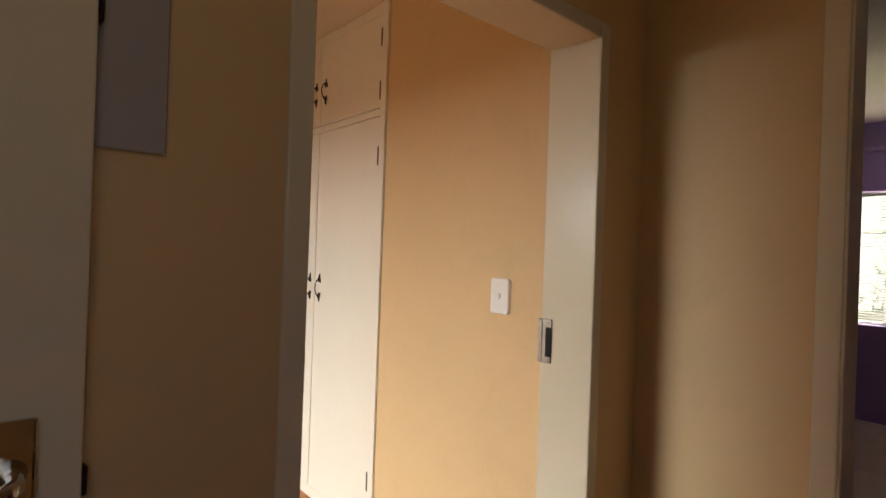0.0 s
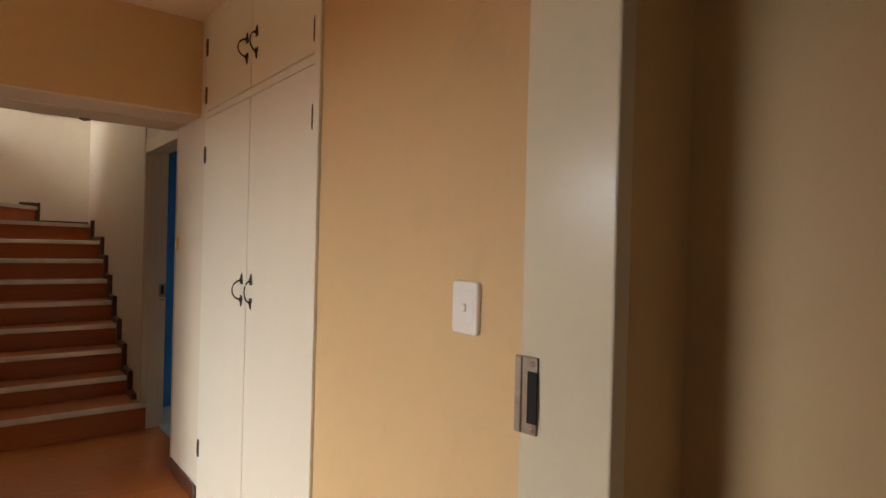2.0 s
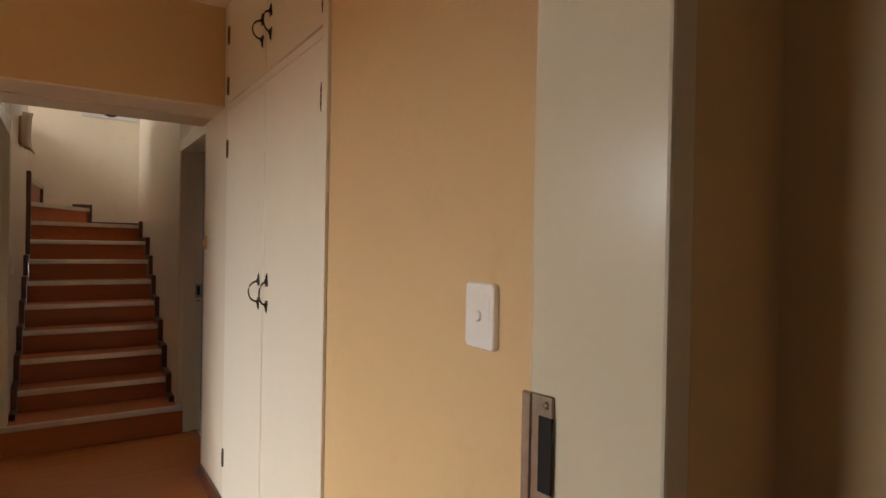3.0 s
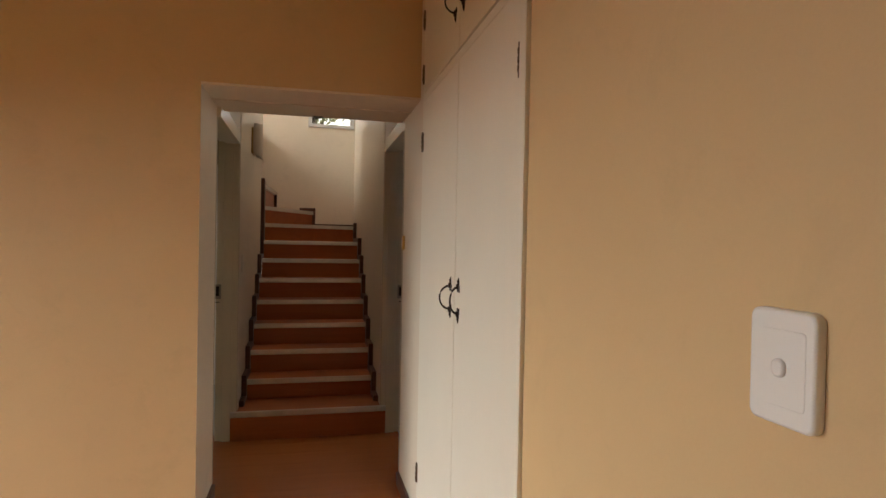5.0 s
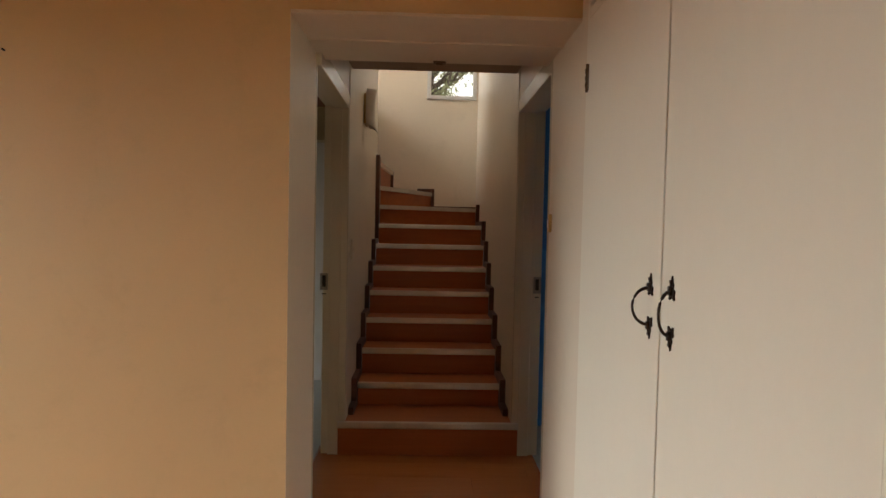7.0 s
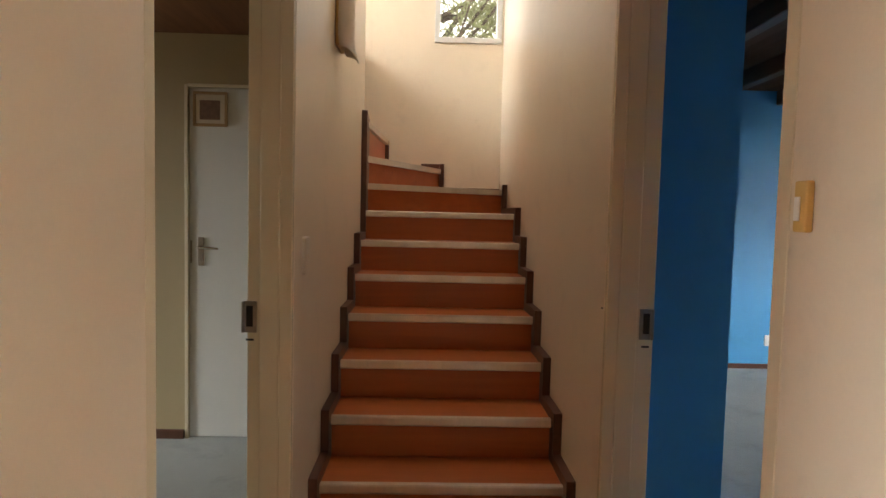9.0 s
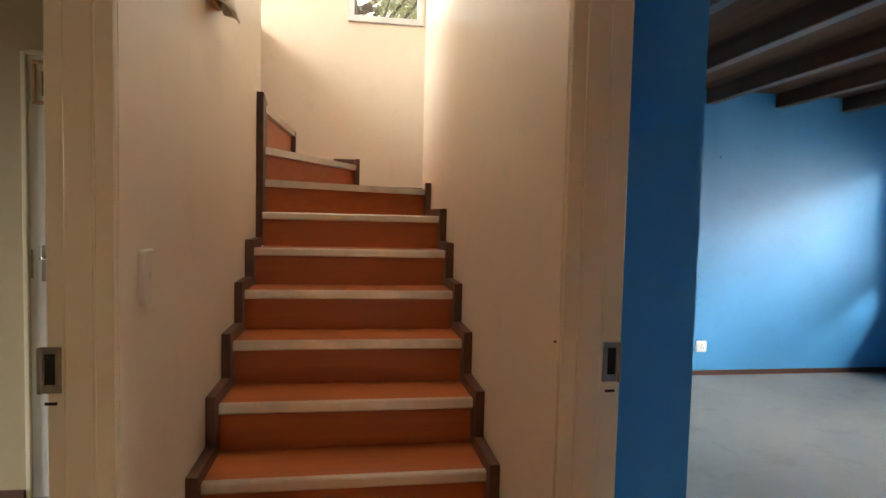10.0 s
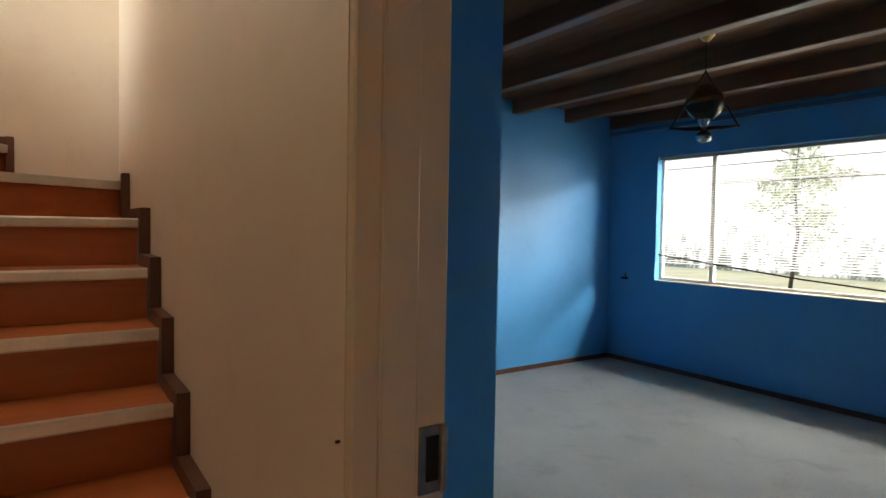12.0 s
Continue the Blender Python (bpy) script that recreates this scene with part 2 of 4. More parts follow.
def add_lathe(bm, prof, m=None, sides=20):
    """Turned shape round z from (radius, z) pairs."""
    rings = [[bm.verts.new((r * math.cos(2 * math.pi * k / sides), r * math.sin(2 * math.pi * k / sides), z)) for k in range(sides)] for r, z in prof]
    for a, b in zip(rings, rings[1:]):
        for k in range(sides):
            f = bm.faces.new((a[k], a[(k + 1) % sides], b[(k + 1) % sides], b[k]))
            f.smooth = True
    if m is not None:
        bmesh.ops.transform(bm, matrix=m, verts=[v for ring in rings for v in ring])
    return bm


def add_prism(bm, pts, axis, a0, a1):
    """A flat polygon, extruded along an axis. pts: the two other coordinates, in order."""
    def at(p, a):
        return {"x": (a, p[0], p[1]), "y": (p[0], a, p[1]), "z": (p[0], p[1], a)}[axis]
    lo = [bm.verts.new(at(p, a0)) for p in pts]
    hi = [bm.verts.new(at(p, a1)) for p in pts]
    bm.faces.new(lo), bm.faces.new(hi[::-1])
    for i in range(len(pts)):
        j = (i + 1) % len(pts)
        bm.faces.new((lo[i], hi[i], hi[j], lo[j]))
    bmesh.ops.recalc_face_normals(bm, faces=bm.faces)
    return bm


def mesh_from(name, bm, mats):
    me = bpy.data.meshes.new(name)
    bmesh.ops.recalc_face_normals(bm, faces=bm.faces)
    bm.to_mesh(me)
    bm.free()
    for m in (mats if isinstance(mats, (list, tuple)) else [mats]):
        me.materials.append(m)
    return me


def part(name, bm, material, parent=None, label=""):
    ob = new(name, mesh_from(name, bm, material))
    if parent is not None:
        ob.parent = parent
    return tagged(ob, label)


def thing(name, at, label, category, group="", kind=""):
    ob = new(name)
    ob.location = at
    return tagged(ob, label, category, group, kind)


def structure(name, bm, mats, label="", category=""):
    return tagged(part(name, bm, mats), label, category or name.split("_")[0], kind="structure")


def put(ob, parent):
    """Parts are given in world metres: set them under the thing without moving them."""
    ob.parent = parent
    ob.matrix_parent_inverse = Matrix.Translation(parent.location).inverted()
    return ob


def wpart(name, bm, material, parent, label=""):
    """A part in world metres under a thing that stands at its own place."""
    return put(part(name, bm, material, None, label), parent)


def wall(name, x0, x1, y0, y1, z0, z1, sides, label, holes=()):
    """A wall with openings through it. sides: materials by facing ('+x', '-x', '+y', '-y', '*').
    holes: (a0, a1, z0, z1) along its length."""
    long_x = (x1 - x0) > (y1 - y0)
    lo, hi = (x0, x1) if long_x else (y0, y1)
    cuts = sorted({lo, hi, *[q for h in holes for q in h[:2]]})
    bm = bmesh.new()

    def put_box(a, b, c, d):
        if b - a > 1e-4 and d - c > 1e-4:
            add_box(bm, *((a, b, y0, y1) if long_x else (x0, x1, a, b)), c, d)
    for a, b in zip(cuts, cuts[1:]):
        hs = sorted([h for h in holes if h[0] <= a + 1e-6 and h[1] >= b - 1e-6], key=lambda h: h[2])
        z = z0
        for h in hs:
            put_box(a, b, z, h[2])
            z = h[3]
        put_box(a, b, z, z1)
    names = list(sides)
    bm.normal_update()
    bmesh.ops.recalc_face_normals(bm, faces=bm.faces)
    for f in bm.faces:
        n = f.normal
        key = ("+x" if n.x > 0 else "-x") if abs(n.x) > 0.5 else ("+y" if n.y > 0 else "-y") if abs(n.y) > 0.5 else "*"
        f.material_index = names.index(key if key in sides else "*")
    return structure(name, bm, [sides[k] for k in names], label, "wall")


# ---- plan ----
XL, XR = 0.508, 1.485         # stair walls
XC = 0.485                    # corridor wall at the passage
SLANT = pose(1.487, 0.653, 0, 0, 0, 5.5)  # the wall between hall and peach room stands askew
Y_PASS0, Y_PASS1 = 3.46, 4.03 # deep wall with the passage
ZP = 2.08                     # passage height
RISE, GO, Y_STEP = 0.17, 0.2425, 4.875
Y_BACK = 7.65
XE, YN = 6.11, 8.24            # outer walls of the blue room
CEIL = 2.585

# floors
structure("floor_slab", box(-4.4, 7.2, -2.2, 9.0, -0.30, -0.03), PLASTER, "concrete slab under the rooms", "floor")
structure("carpet_floor_blue_room", box(1.62, XE, 3.4, YN, -0.03, 0.0), CARPET, "worn pale grey carpet of the blue room", "carpet")
structure("carpet_floor_khaki_room", box(-4.0, 0.35, 3.95, 8.4, -0.03, 0.0), CARPET, "worn pale grey carpet of the khaki room", "carpet")
structure("carpet_floor_purple_room", box(1.62, 6.3, -2.0, 2.2, -0.03, 0.0), MAUVE_CARPET, "mauve brown carpet of the purple room", "carpet")
structure("floor_landing", box(-2.4, 0.35, 4.94, 6.70, 2.62, 2.72), STAIR, "orange laminate floor of the landing", "floor")
structure("floor_landing_west", box(-2.4, -0.75, 6.70, Y_BACK, 2.63, 2.72), STAIR, "orange laminate floor of the landing", "floor")

# walls
P = {"*": PEACH}
w = wall("wall_hall_north", -4.33, 0.0, 0.0, 0.150, -0.03, CEIL, P, "peach painted wall between hall and room", [(-1.11, -0.215, -0.03, 2.0)])
w.matrix_basis = SLANT
wall("wall_east", 1.487, 1.62, -2.0, 2.016, -0.03, CEIL, {"*": PEACH, "+x": PURPLE}, "peach painted wall with a light switch", [(-0.68, 0.185, -0.03, 2.08)])
wall("wall_passage", -2.8, XC, Y_PASS0, 3.925, -0.03, CEIL, {"*": WHITE_WALL, "-y": PEACH, "+y": KHAKI}, "peach painted wall beside the passage")
structure("wall_above_passage", box(XC, 1.487, Y_PASS0, Y_PASS1, ZP, CEIL), [PEACH], "peach wall over the passage", "wall")
structure("passage_soffit", box(XC, 1.60, Y_PASS0 + 0.004, Y_PASS1, ZP - 0.012, ZP - 0.001), WHITE_WALL, "off-white soffit of the passage", "trim")
structure("passage_soffit_strip", box(XC, 1.487, 3.735, 3.75, ZP - 0.018, ZP - 0.012), WHITE_WALL, "painted joint strip across the soffit", "trim")
wall("wall_corridor_east", 1.487, 1.62, 3.385, 3.916, -0.03, 2.9, {"*": WHITE_WALL, "+x": BLUE}, "off-white corridor wall")
wall("wall_room_west", -2.95, -2.8, -1.15, Y_PASS0, -0.03, CEIL, P, "peach wall with a window", [(1.2, 3.4, 0.9, 2.1)])
wall("wall_hall_south", -2.8, 1.487, -1.15, -1.0, -0.03, CEIL, P, "peach wall of the hall", [(-0.72, 0.12, 1.2, 2.15)])
wall("wall_above_door_west", 0.367, 0.504, 3.925, 4.93, 2.10, 2.9, {"*": WHITE_WALL, "-x": KHAKI}, "off-white wall over a door")
wall("wall_above_door_east", 1.489, 1.626, 3.916, 4.93, 2.10, 2.9, {"*": WHITE_WALL, "+x": BLUE}, "off-white wall over a door")
wall("wall_stair_west", 0.367, XL, 4.83, 6.715, -0.03, 5.0, {"*": WHITE_WALL, "-x": KHAKI}, "off-white stair wall with a wall light")
wall("wall_stair_east", XR, 1.644, 4.83, Y_BACK + 0.15, -0.03, 5.0, {"*": WHITE_WALL, "+x": BLUE}, "off-white stair wall, slightly shiny")
WINDOW = (0.975, 1.44, 2.722, 3.45)
wall("wall_landing_back", -2.4, -0.68, Y_BACK, Y_BACK + 0.15, 2.63, 5.0, {"*": WHITE_WALL}, "off-white wall of the landing")
wall("wall_stair_back", -0.68, XR, Y_BACK, Y_BACK + 0.15, 1.2, 5.0, {"*": WHITE_WALL}, "off-white wall behind the turn of the stairs", [WINDOW])
wall("wall_landing_west", -2.55, -2.4, 4.8, Y_BACK + 0.15, 2.4, 5.0, {"*": WHITE_WALL}, "off-white wall of the landing with a window", [(6.3, 7.5, 3.4, 4.6)])
wall("wall_stair_upper_south", -2.4, XR, 4.77, 4.91, 2.90, 5.0, {"*": WHITE_WALL}, "off-white wall above the corridor")
wall("wall_blue_return", 1.6445, 2.165, 5.34, YN, -0.03, 2.6, {"*": BLUE}, "blue painted projecting wall")
wall("wall_blue_north", 2.165, XE + 0.15, YN, YN + 0.15, -0.03, 2.6, {"*": BLUE}, "blue painted wall with a socket")
BWIN = (4.1, 7.675, 0.868, 2.074)
wall("wall_blue_east", XE, XE + 0.15, 3.25, YN, -0.03, 2.6, {"*": BLUE, "+x": PLASTER}, "blue painted wall with a wide window", [BWIN])
wall("wall_blue_south", 1.62, XE, 3.25, 3.4, -0.03, 2.6, {"*": BLUE}, "blue painted wall")
wall("wall_khaki_north", -0.82, -0.47, 6.40, 6.55, -0.03, 2.6, {"*": KHAKI}, "khaki painted projecting wall beside a door")
wall("wall_khaki_over_door", -0.47, 0.35, 6.40, 6.55, 2.05, 2.6, {"*": KHAKI}, "khaki wall over a door")
wall("wall_khaki_return", -0.82, -0.69, 6.55, 7.8, -0.03, 2.6, {"*": KHAKI}, "khaki wall of an alcove")
wall("wall_khaki_far", -4.0, -0.69, 7.8, 7.95, -0.03, 2.6, {"*": KHAKI}, "khaki wall with a socket")
wall("wall_khaki_west", -4.15, -4.0, 3.6, 7.95, -0.03, 2.6, {"*": KHAKI}, "khaki wall with a window", [(4.8, 6.4, 0.9, 2.1)])
wall("wall_khaki_south", -4.0, -2.8, 3.6, 3.94, -0.03, 2.6, {"*": KHAKI}, "khaki wall")
PWIN = (0.2, 2.0, 0.86, 2.08)
wall("wall_purple_east", 6.3, 6.45, -2.0, 2.2, -0.03, 2.75, {"*": PURPLE, "+x": PLASTER}, "purple wall with a blind over its window", [PWIN])
wall("wall_purple_north", 2.08, 6.3, 2.2, 2.35, -0.03, 2.75, {"*": PURPLE}, "purple painted wall")
wall("wall_purple_south", 1.62, 6.3, -2.15, -2.0, -0.03, 2.75, {"*": PURPLE}, "purple painted wall")
structure("picture_rail", box(6.27, 6.3, -2.0, 2.2, 2.425, 2.465, 0.004), PURPLE, "purple painted rail under the ceiling", "trim")

# ceilings
structure("ceiling_room", box(-2.95, 1.487, -1.15, Y_PASS0, CEIL, CEIL + 0.1), CEILING, "cream painted ceiling", "ceiling")
structure("ceiling_corridor", box(0.506, 1.487, Y_PASS1 + 0.001, 4.93, 2.27, 2.9), SHADED_CEILING, "low corridor ceiling, coloured grey-brown for its shade", "ceiling")
structure("ceiling_landing", box(-2.6, 1.7, 4.7, 7.8, 5.0, 5.1), WHITE_WALL, "off-white ceiling over the stairs", "ceiling")
structure("ceiling_purple", box(1.62, 6.5, -2.2, 2.4, 2.70, 2.8), CEILING, "pale ceiling of the purple room", "ceiling")


def boarded_ceiling(name, x0, x1, y0, y1, label):
    bm = bmesh.new()
    y = x0
    while y < x1:
        add_box(bm, y, min(y + 0.118, x1), y0, y1, 2.53, 2.56)
        y += 0.121
    add_box(bm, x0, x1, y0, y1, 2.562, 2.62)
    return structure(name, bm, BOARD, label, "ceiling")


boarded_ceiling("ceiling_blue_room", 1.62, 6.27, 3.25, 8.37, "brown boarded ceiling between dark beams")
structure("ceiling_khaki_bulkhead", box(-0.84, 0.366, 4.3, 6.55, 2.335, 2.40), BOARD, "dark boarded lowered ceiling beside the door", "ceiling")
boarded_ceiling("ceiling_khaki_room", -4.15, 0.35, 3.6, 7.95, "brown boarded ceiling between dark beams")


def beam(x, y0, y1, z0=2.405):
    ob = part("ceiling_beam", box(x - 0.04, x + 0.04, y0, y1, z0, 2.532, 0.006), BEAM)
    return tagged(ob, "dark-stained timber ceiling beam", "beam", "dark ceiling beams", "structure")


for i in range(7):
    beam(6.10 - 0.675 * i, 3.4, YN)
for i in range(6):
    beam(-0.15 - 0.66 * i, 3.7, 7.8)


# ---- stairs ----
def slab(name, pts, z0, z1, mat, parent):
    bm = add_prism(bmesh.new(), pts, "z", z0, z1)
    return wpart(name, bm, mat, parent)


stairs = thing("staircase", (1.0, 4.9, 0), "orange laminate stairs with metal nosings and dark string boards", "staircase", kind="structure")


def step(x0, x1, y0, y1, low, z, parent):
    wpart("riser", box(x0, x1, y0 + 0.022, y0 + 0.04, low, z - 0.025, 0.001), STAIR, parent)
    wpart("tread", box(x0, x1, y0 + 0.012, y1 + 0.03, z - 0.025, z, 0.002), STAIR, parent)
    n = bmesh.new()
    add_prism(n, [(y0 + 0.012, z - 0.034), (y0 + 0.004, z - 0.034), (y0, z - 0.028), (y0, z - 0.003), (y0 + 0.003, z + 0.003), (y0 + 0.026, z + 0.003), (y0 + 0.026, z), (y0 + 0.012, z)], "x", x0, x1)
    wpart("nosing", n, ALU, parent, "worn aluminium stair nosing")


SX0, SX1 = 0.543, 1.449
FIRST = 0.197                 # the lowest step is taller and wider than the rest
step(0.466, 1.523, 4.785, Y_STEP + GO, 0.0, FIRST, stairs)
for k in range(2, 9):
    step(SX0, SX1, Y_STEP + (k - 1) * GO, Y_STEP + k * GO, FIRST if k == 2 else RISE * (k - 1), RISE * k, stairs)
PIVOT = (0.535, 6.675)


def winder(p, q, r, k, parent, lift=0.0):
    """A wedge step from the pivot: nosing along p to q, back along p to r (corner points between)."""
    z = RISE * k + lift
    pv = Vector(p).to_3d()
    qv = Vector(q).to_3d()
    d = (qv - pv).normalized()
    nrm = Vector((-d.y, d.x, 0))
    slab("tread", [p, q, *r], z - 0.025, z, STAIR, parent)
    bm = bmesh.new()
    a, b = pv + nrm * 0.02, qv + nrm * 0.02
    vs = [bm.verts.new((c.x, c.y, zz)) for c in (a, b, b + nrm * 0.018, a + nrm * 0.018) for zz in (z - RISE - lift, z - 0.025)]
    for i in range(4):
        j = (i + 1) % 4
        bm.faces.new((vs[2 * i], vs[2 * j], vs[2 * j + 1], vs[2 * i + 1]))
    wpart("riser", bm, STAIR, parent)
    bm = bmesh.new()
    c0, c1 = pv - nrm * 0.006, qv - nrm * 0.006
    vs = [bm.verts.new((c.x, c.y, zz)) for c in (c0, c1, c1 + nrm * 0.028, c0 + nrm * 0.028) for zz in (z - 0.034, z + 0.003)]
    for i in range(4):
        j = (i + 1) % 4
        bm.faces.new((vs[2 * i], vs[2 * j], vs[2 * j + 1], vs[2 * i + 1]))
    bm.faces.new([vs[i] for i in (1, 3, 5, 7)]), bm.faces.new([vs[i] for i in (0, 2, 4, 6)])
    wpart("nosing", bm, ALU, parent, "worn aluminium stair nosing")


E9, E10, E11 = (1.483, 7.215), (1.035, Y_BACK - 0.002), (0.60, Y_BACK - 0.002)
winder(PIVOT, E9, [(1.483, Y_BACK - 0.002), E10], 9, stairs)
winder(PIVOT, E10, [E11], 10, stairs)
winder(PIVOT, E11, [(0.28, Y_BACK - 0.002), (0.28, 6.70)], 11, stairs, 0.045)
slab("tread", [(SX0, Y_STEP + 7 * GO + 0.04), (SX1, Y_STEP + 7 * GO + 0.04), (1.483, 7.235), (SX0, 6.695)], RISE * 8 - 0.025, RISE * 8 - 0.001, STAIR, stairs)
for k in range(12, 16):
    x = 0.28 - (k - 12) * 0.25
    z = RISE * k + 0.045
    wpart("riser", box(x - 0.04, x - 0.022, 6.72, Y_BACK - 0.002, z - RISE, z - 0.025), STAIR, stairs)
    wpart("tread", box(x - 0.29, x - 0.012, 6.72, Y_BACK - 0.002, z - 0.025, z), STAIR, stairs)
    wpart("nosing", box(x - 0.026, x, 6.72, Y_BACK - 0.002, z - 0.034, z + 0.003, 0.003), ALU, stairs, "worn aluminium stair nosing")


def string_board(x0, x1, ks, first, last):
    """A dark board that follows the steps along the wall."""
    w = 0.042
    top, low = [], []
    for k in ks:
        y, z = Y_STEP + (k - 1) * GO, RISE * k
        top += [(y - w, max(z - RISE, FIRST) + w), (y - w, z + w)]
        low += [(y + 0.03, z - RISE - 0.01), (y + 0.03, z - 0.01)]
    top = [(first, FIRST + w)] + top + [(last, RISE * ks[-1] + w)]
    low = [(first, FIRST - 0.01)] + low + [(last, RISE * ks[-1] - 0.01)]
    bm = bmesh.new()
    rows = [[bm.verts.new((x, *p)) for p in line] for line in (top, low) for x in (x0, x1)]
    tl, tr, ll, lr = rows
    for i in range(len(tl) - 1):
        bm.faces.new((tl[i], tl[i + 1], tr[i + 1], tr[i]))
        bm.faces.new((ll[i], lr[i], lr[i + 1], ll[i + 1]))
        bm.faces.new((tl[i], ll[i], ll[i + 1], tl[i + 1]))
        bm.faces.new((tr[i], tr[i + 1], lr[i + 1], lr[i]))
    for i in (0, -1):
        bm.faces.new((tl[i], tr[i], lr[i], ll[i]))
    return bm


wpart("string_board", string_board(XL + 0.001, SX0 - 0.001, range(2, 8), 4.93, 6.585), DARK_TRIM, stairs, "dark-stained stepped string board")
wpart("string_board", string_board(SX1 + 0.001, XR - 0.001, range(2, 9), 4.93, 7.20), DARK_TRIM, stairs, "dark-stained stepped string board")
wpart("newel_board", add_prism(bmesh.new(), [(6.590, 1.19), (6.735, 1.19), (6.735, 1.935), (6.70, 1.945), (6.598, 1.970), (6.590, 1.966)], "x", XL - 0.002, SX0 - 0.001), DARK_TRIM, stairs, "dark-stained newel board")
wpart("wall_skirting", box(1.449, XR - 0.001, 7.165, 7.212, 1.36, 1.572, 0.003), DARK_TRIM, stairs, "dark-stained skirting")
wpart("wall_skirting", box(1.006, 1.040, Y_BACK - 0.05, Y_BACK - 0.001, 1.53, 1.745, 0.003), DARK_TRIM, stairs, "dark-stained skirting")
wpart("wall_skirting", box(1.041, 1.484, Y_BACK - 0.022, Y_BACK - 0.001, 1.53, 1.562, 0.003), DARK_TRIM, stairs, "dark-stained skirting")
wpart("wall_skirting", box(0.86, 1.005, Y_BACK - 0.022, Y_BACK - 0.001, 1.70, 1.745, 0.003), DARK_TRIM, stairs, "dark-stained skirting")
wpart("wall_skirting", box(0.57, 0.605, Y_BACK - 0.05, Y_BACK - 0.001, 1.70, 1.915, 0.003), DARK_TRIM, stairs, "dark-stained skirting")


# ---- doors and frames ----
def steel_frame(name, side, xs, y0, y1, z, label, inset=0.0):
    """A pressed steel frame for a door in a wall along y. side: +1 where the room lies towards +x."""
    ob = thing(name, ((xs[0] + xs[1]) / 2, (y0 + y1) / 2, 0), label, "door frame", kind="structure")
    x0, x1 = xs
    xm = x0 + 0.10 if side > 0 else x1 - 0.10
    near, far = bmesh.new(), bmesh.new()
    a, b = (x0, xm) if side > 0 else (xm, x1)       # corridor side, shallower
    c, d = (xm, x1) if side > 0 else (x0, xm)       # rebate for the leaf
    add_box(near, a, b - inset, y0 - 0.022, y0 + 0.016, -0.02, z, 0.003)
    add_box(near, c, d, y0 - 0.022, y0, -0.02, z, 0.003)
    add_box(far, a, b, y1 - 0.016, y1 + 0.10, -0.02, z, 0.003)
    add_box(far, c, d, y1, y1 + 0.10, -0.02, z, 0.003)
    bead = x0 + 0.040 if side > 0 else x1 - 0.040   # raised bead down the face
    add_box(far, bead - 0.003, bead + 0.003, y1 - 0.0205, y1 - 0.015, -0.02, z, 0.0015)
    wpart("jamb", near, CREAM, ob)
    wpart("jamb", far, CREAM, ob)
    hd = bmesh.new()
    add_box(hd, a, b, y0 - 0.022, y1 + 0.10, z - 0.014, z + 0.072, 0.003)
    add_box(hd, c, d, y0 - 0.022, y1 + 0.10, z, z + 0.072, 0.003)
    wpart("head", hd, CREAM, ob)
    # strike box in the far jamb
    sx = xm + side * 0.033
    st = bmesh.new()
    add_box(st, sx - 0.021, sx + 0.021, y1 - 0.004, y1 + 0.001, 0.966, 1.064, 0.001)
    wpart("strike_plate", st, STEEL, ob, "tarnished steel strike plate")
    wpart("strike_slot", box(sx - 0.010, sx + 0.010, y1 - 0.006, y1 - 0.003, 0.985, 1.050), BLACK, ob, "dark strike slot")
    wpart("strike_lip", box(sx + side * 0.018 - 0.005, sx + side * 0.018 + 0.005, y1 - 0.012, y1 - 0.003, 0.966, 1.064, 0.002), STEEL, ob)
    wpart("latch_slot", box(sx - 0.012, sx + 0.012, y1 - 0.002, y1 + 0.001, 0.940, 0.946), BLACK, ob)
    return ob


steel_frame("door_frame_blue_room", 1, (1.4865, 1.645), 3.939, 4.828, 2.03, "cream painted steel frame of the blue room door")
steel_frame("door_frame_khaki_room", -1, (0.365, 0.5065), 3.947, 4.828, 2.03, "cream painted steel frame of the khaki room door", 0.022)

# frame between hall and peach room, in the axes of its askew wall
def local_thing(name, m, label, category, kind=""):
    ob = tagged(new(name), label, category, kind=kind)
    ob.matrix_basis = m
    return ob


hall_frame = local_thing("door_frame_peach_room", SLANT, "cream painted steel frame of the peach room doorway", "door frame", "structure")
JU0, JU1, JZ = -1.080, -0.246, 1.965
for sgn, u in ((-1, JU0), (1, JU1)):
    lo, hi = sorted((u, u + sgn * 0.043))
    part("jamb", box(lo, hi, -0.006, 0.156, -0.02, JZ + 0.043, 0.004, 2), CREAM, hall_frame)
part("head", box(JU0 + 0.001, JU1 - 0.001, -0.006, 0.156, JZ, JZ + 0.043, 0.004, 2), CREAM, hall_frame)
bm = bmesh.new()
add_box(bm, JU1 - 0.004, JU1 + 0.001, 0.119, 0.151, 1.106, 1.226, 0.001)
add_box(bm, JU1 - 0.006, JU1 + 0.001, 0.147, 0.162, 1.106, 1.226, 0.002)
part("strike_plate", bm, STEEL, hall_frame, "tarnished steel strike plate")
part("strike_slot", box(JU1 - 0.0058, JU1 - 0.003, 0.1185, 0.136, 1.124, 1.204), BLACK, hall_frame, "dark strike slot")
for z in (1.115, 1.216):
    part("screw", add_lathe(bmesh.new(), [(0.0001, 0.0015), (0.004, 0.001), (0.0045, 0.0)], pose(JU1 - 0.004, 0.127, z, 0, -90, 0), 10), STEEL, hall_frame)

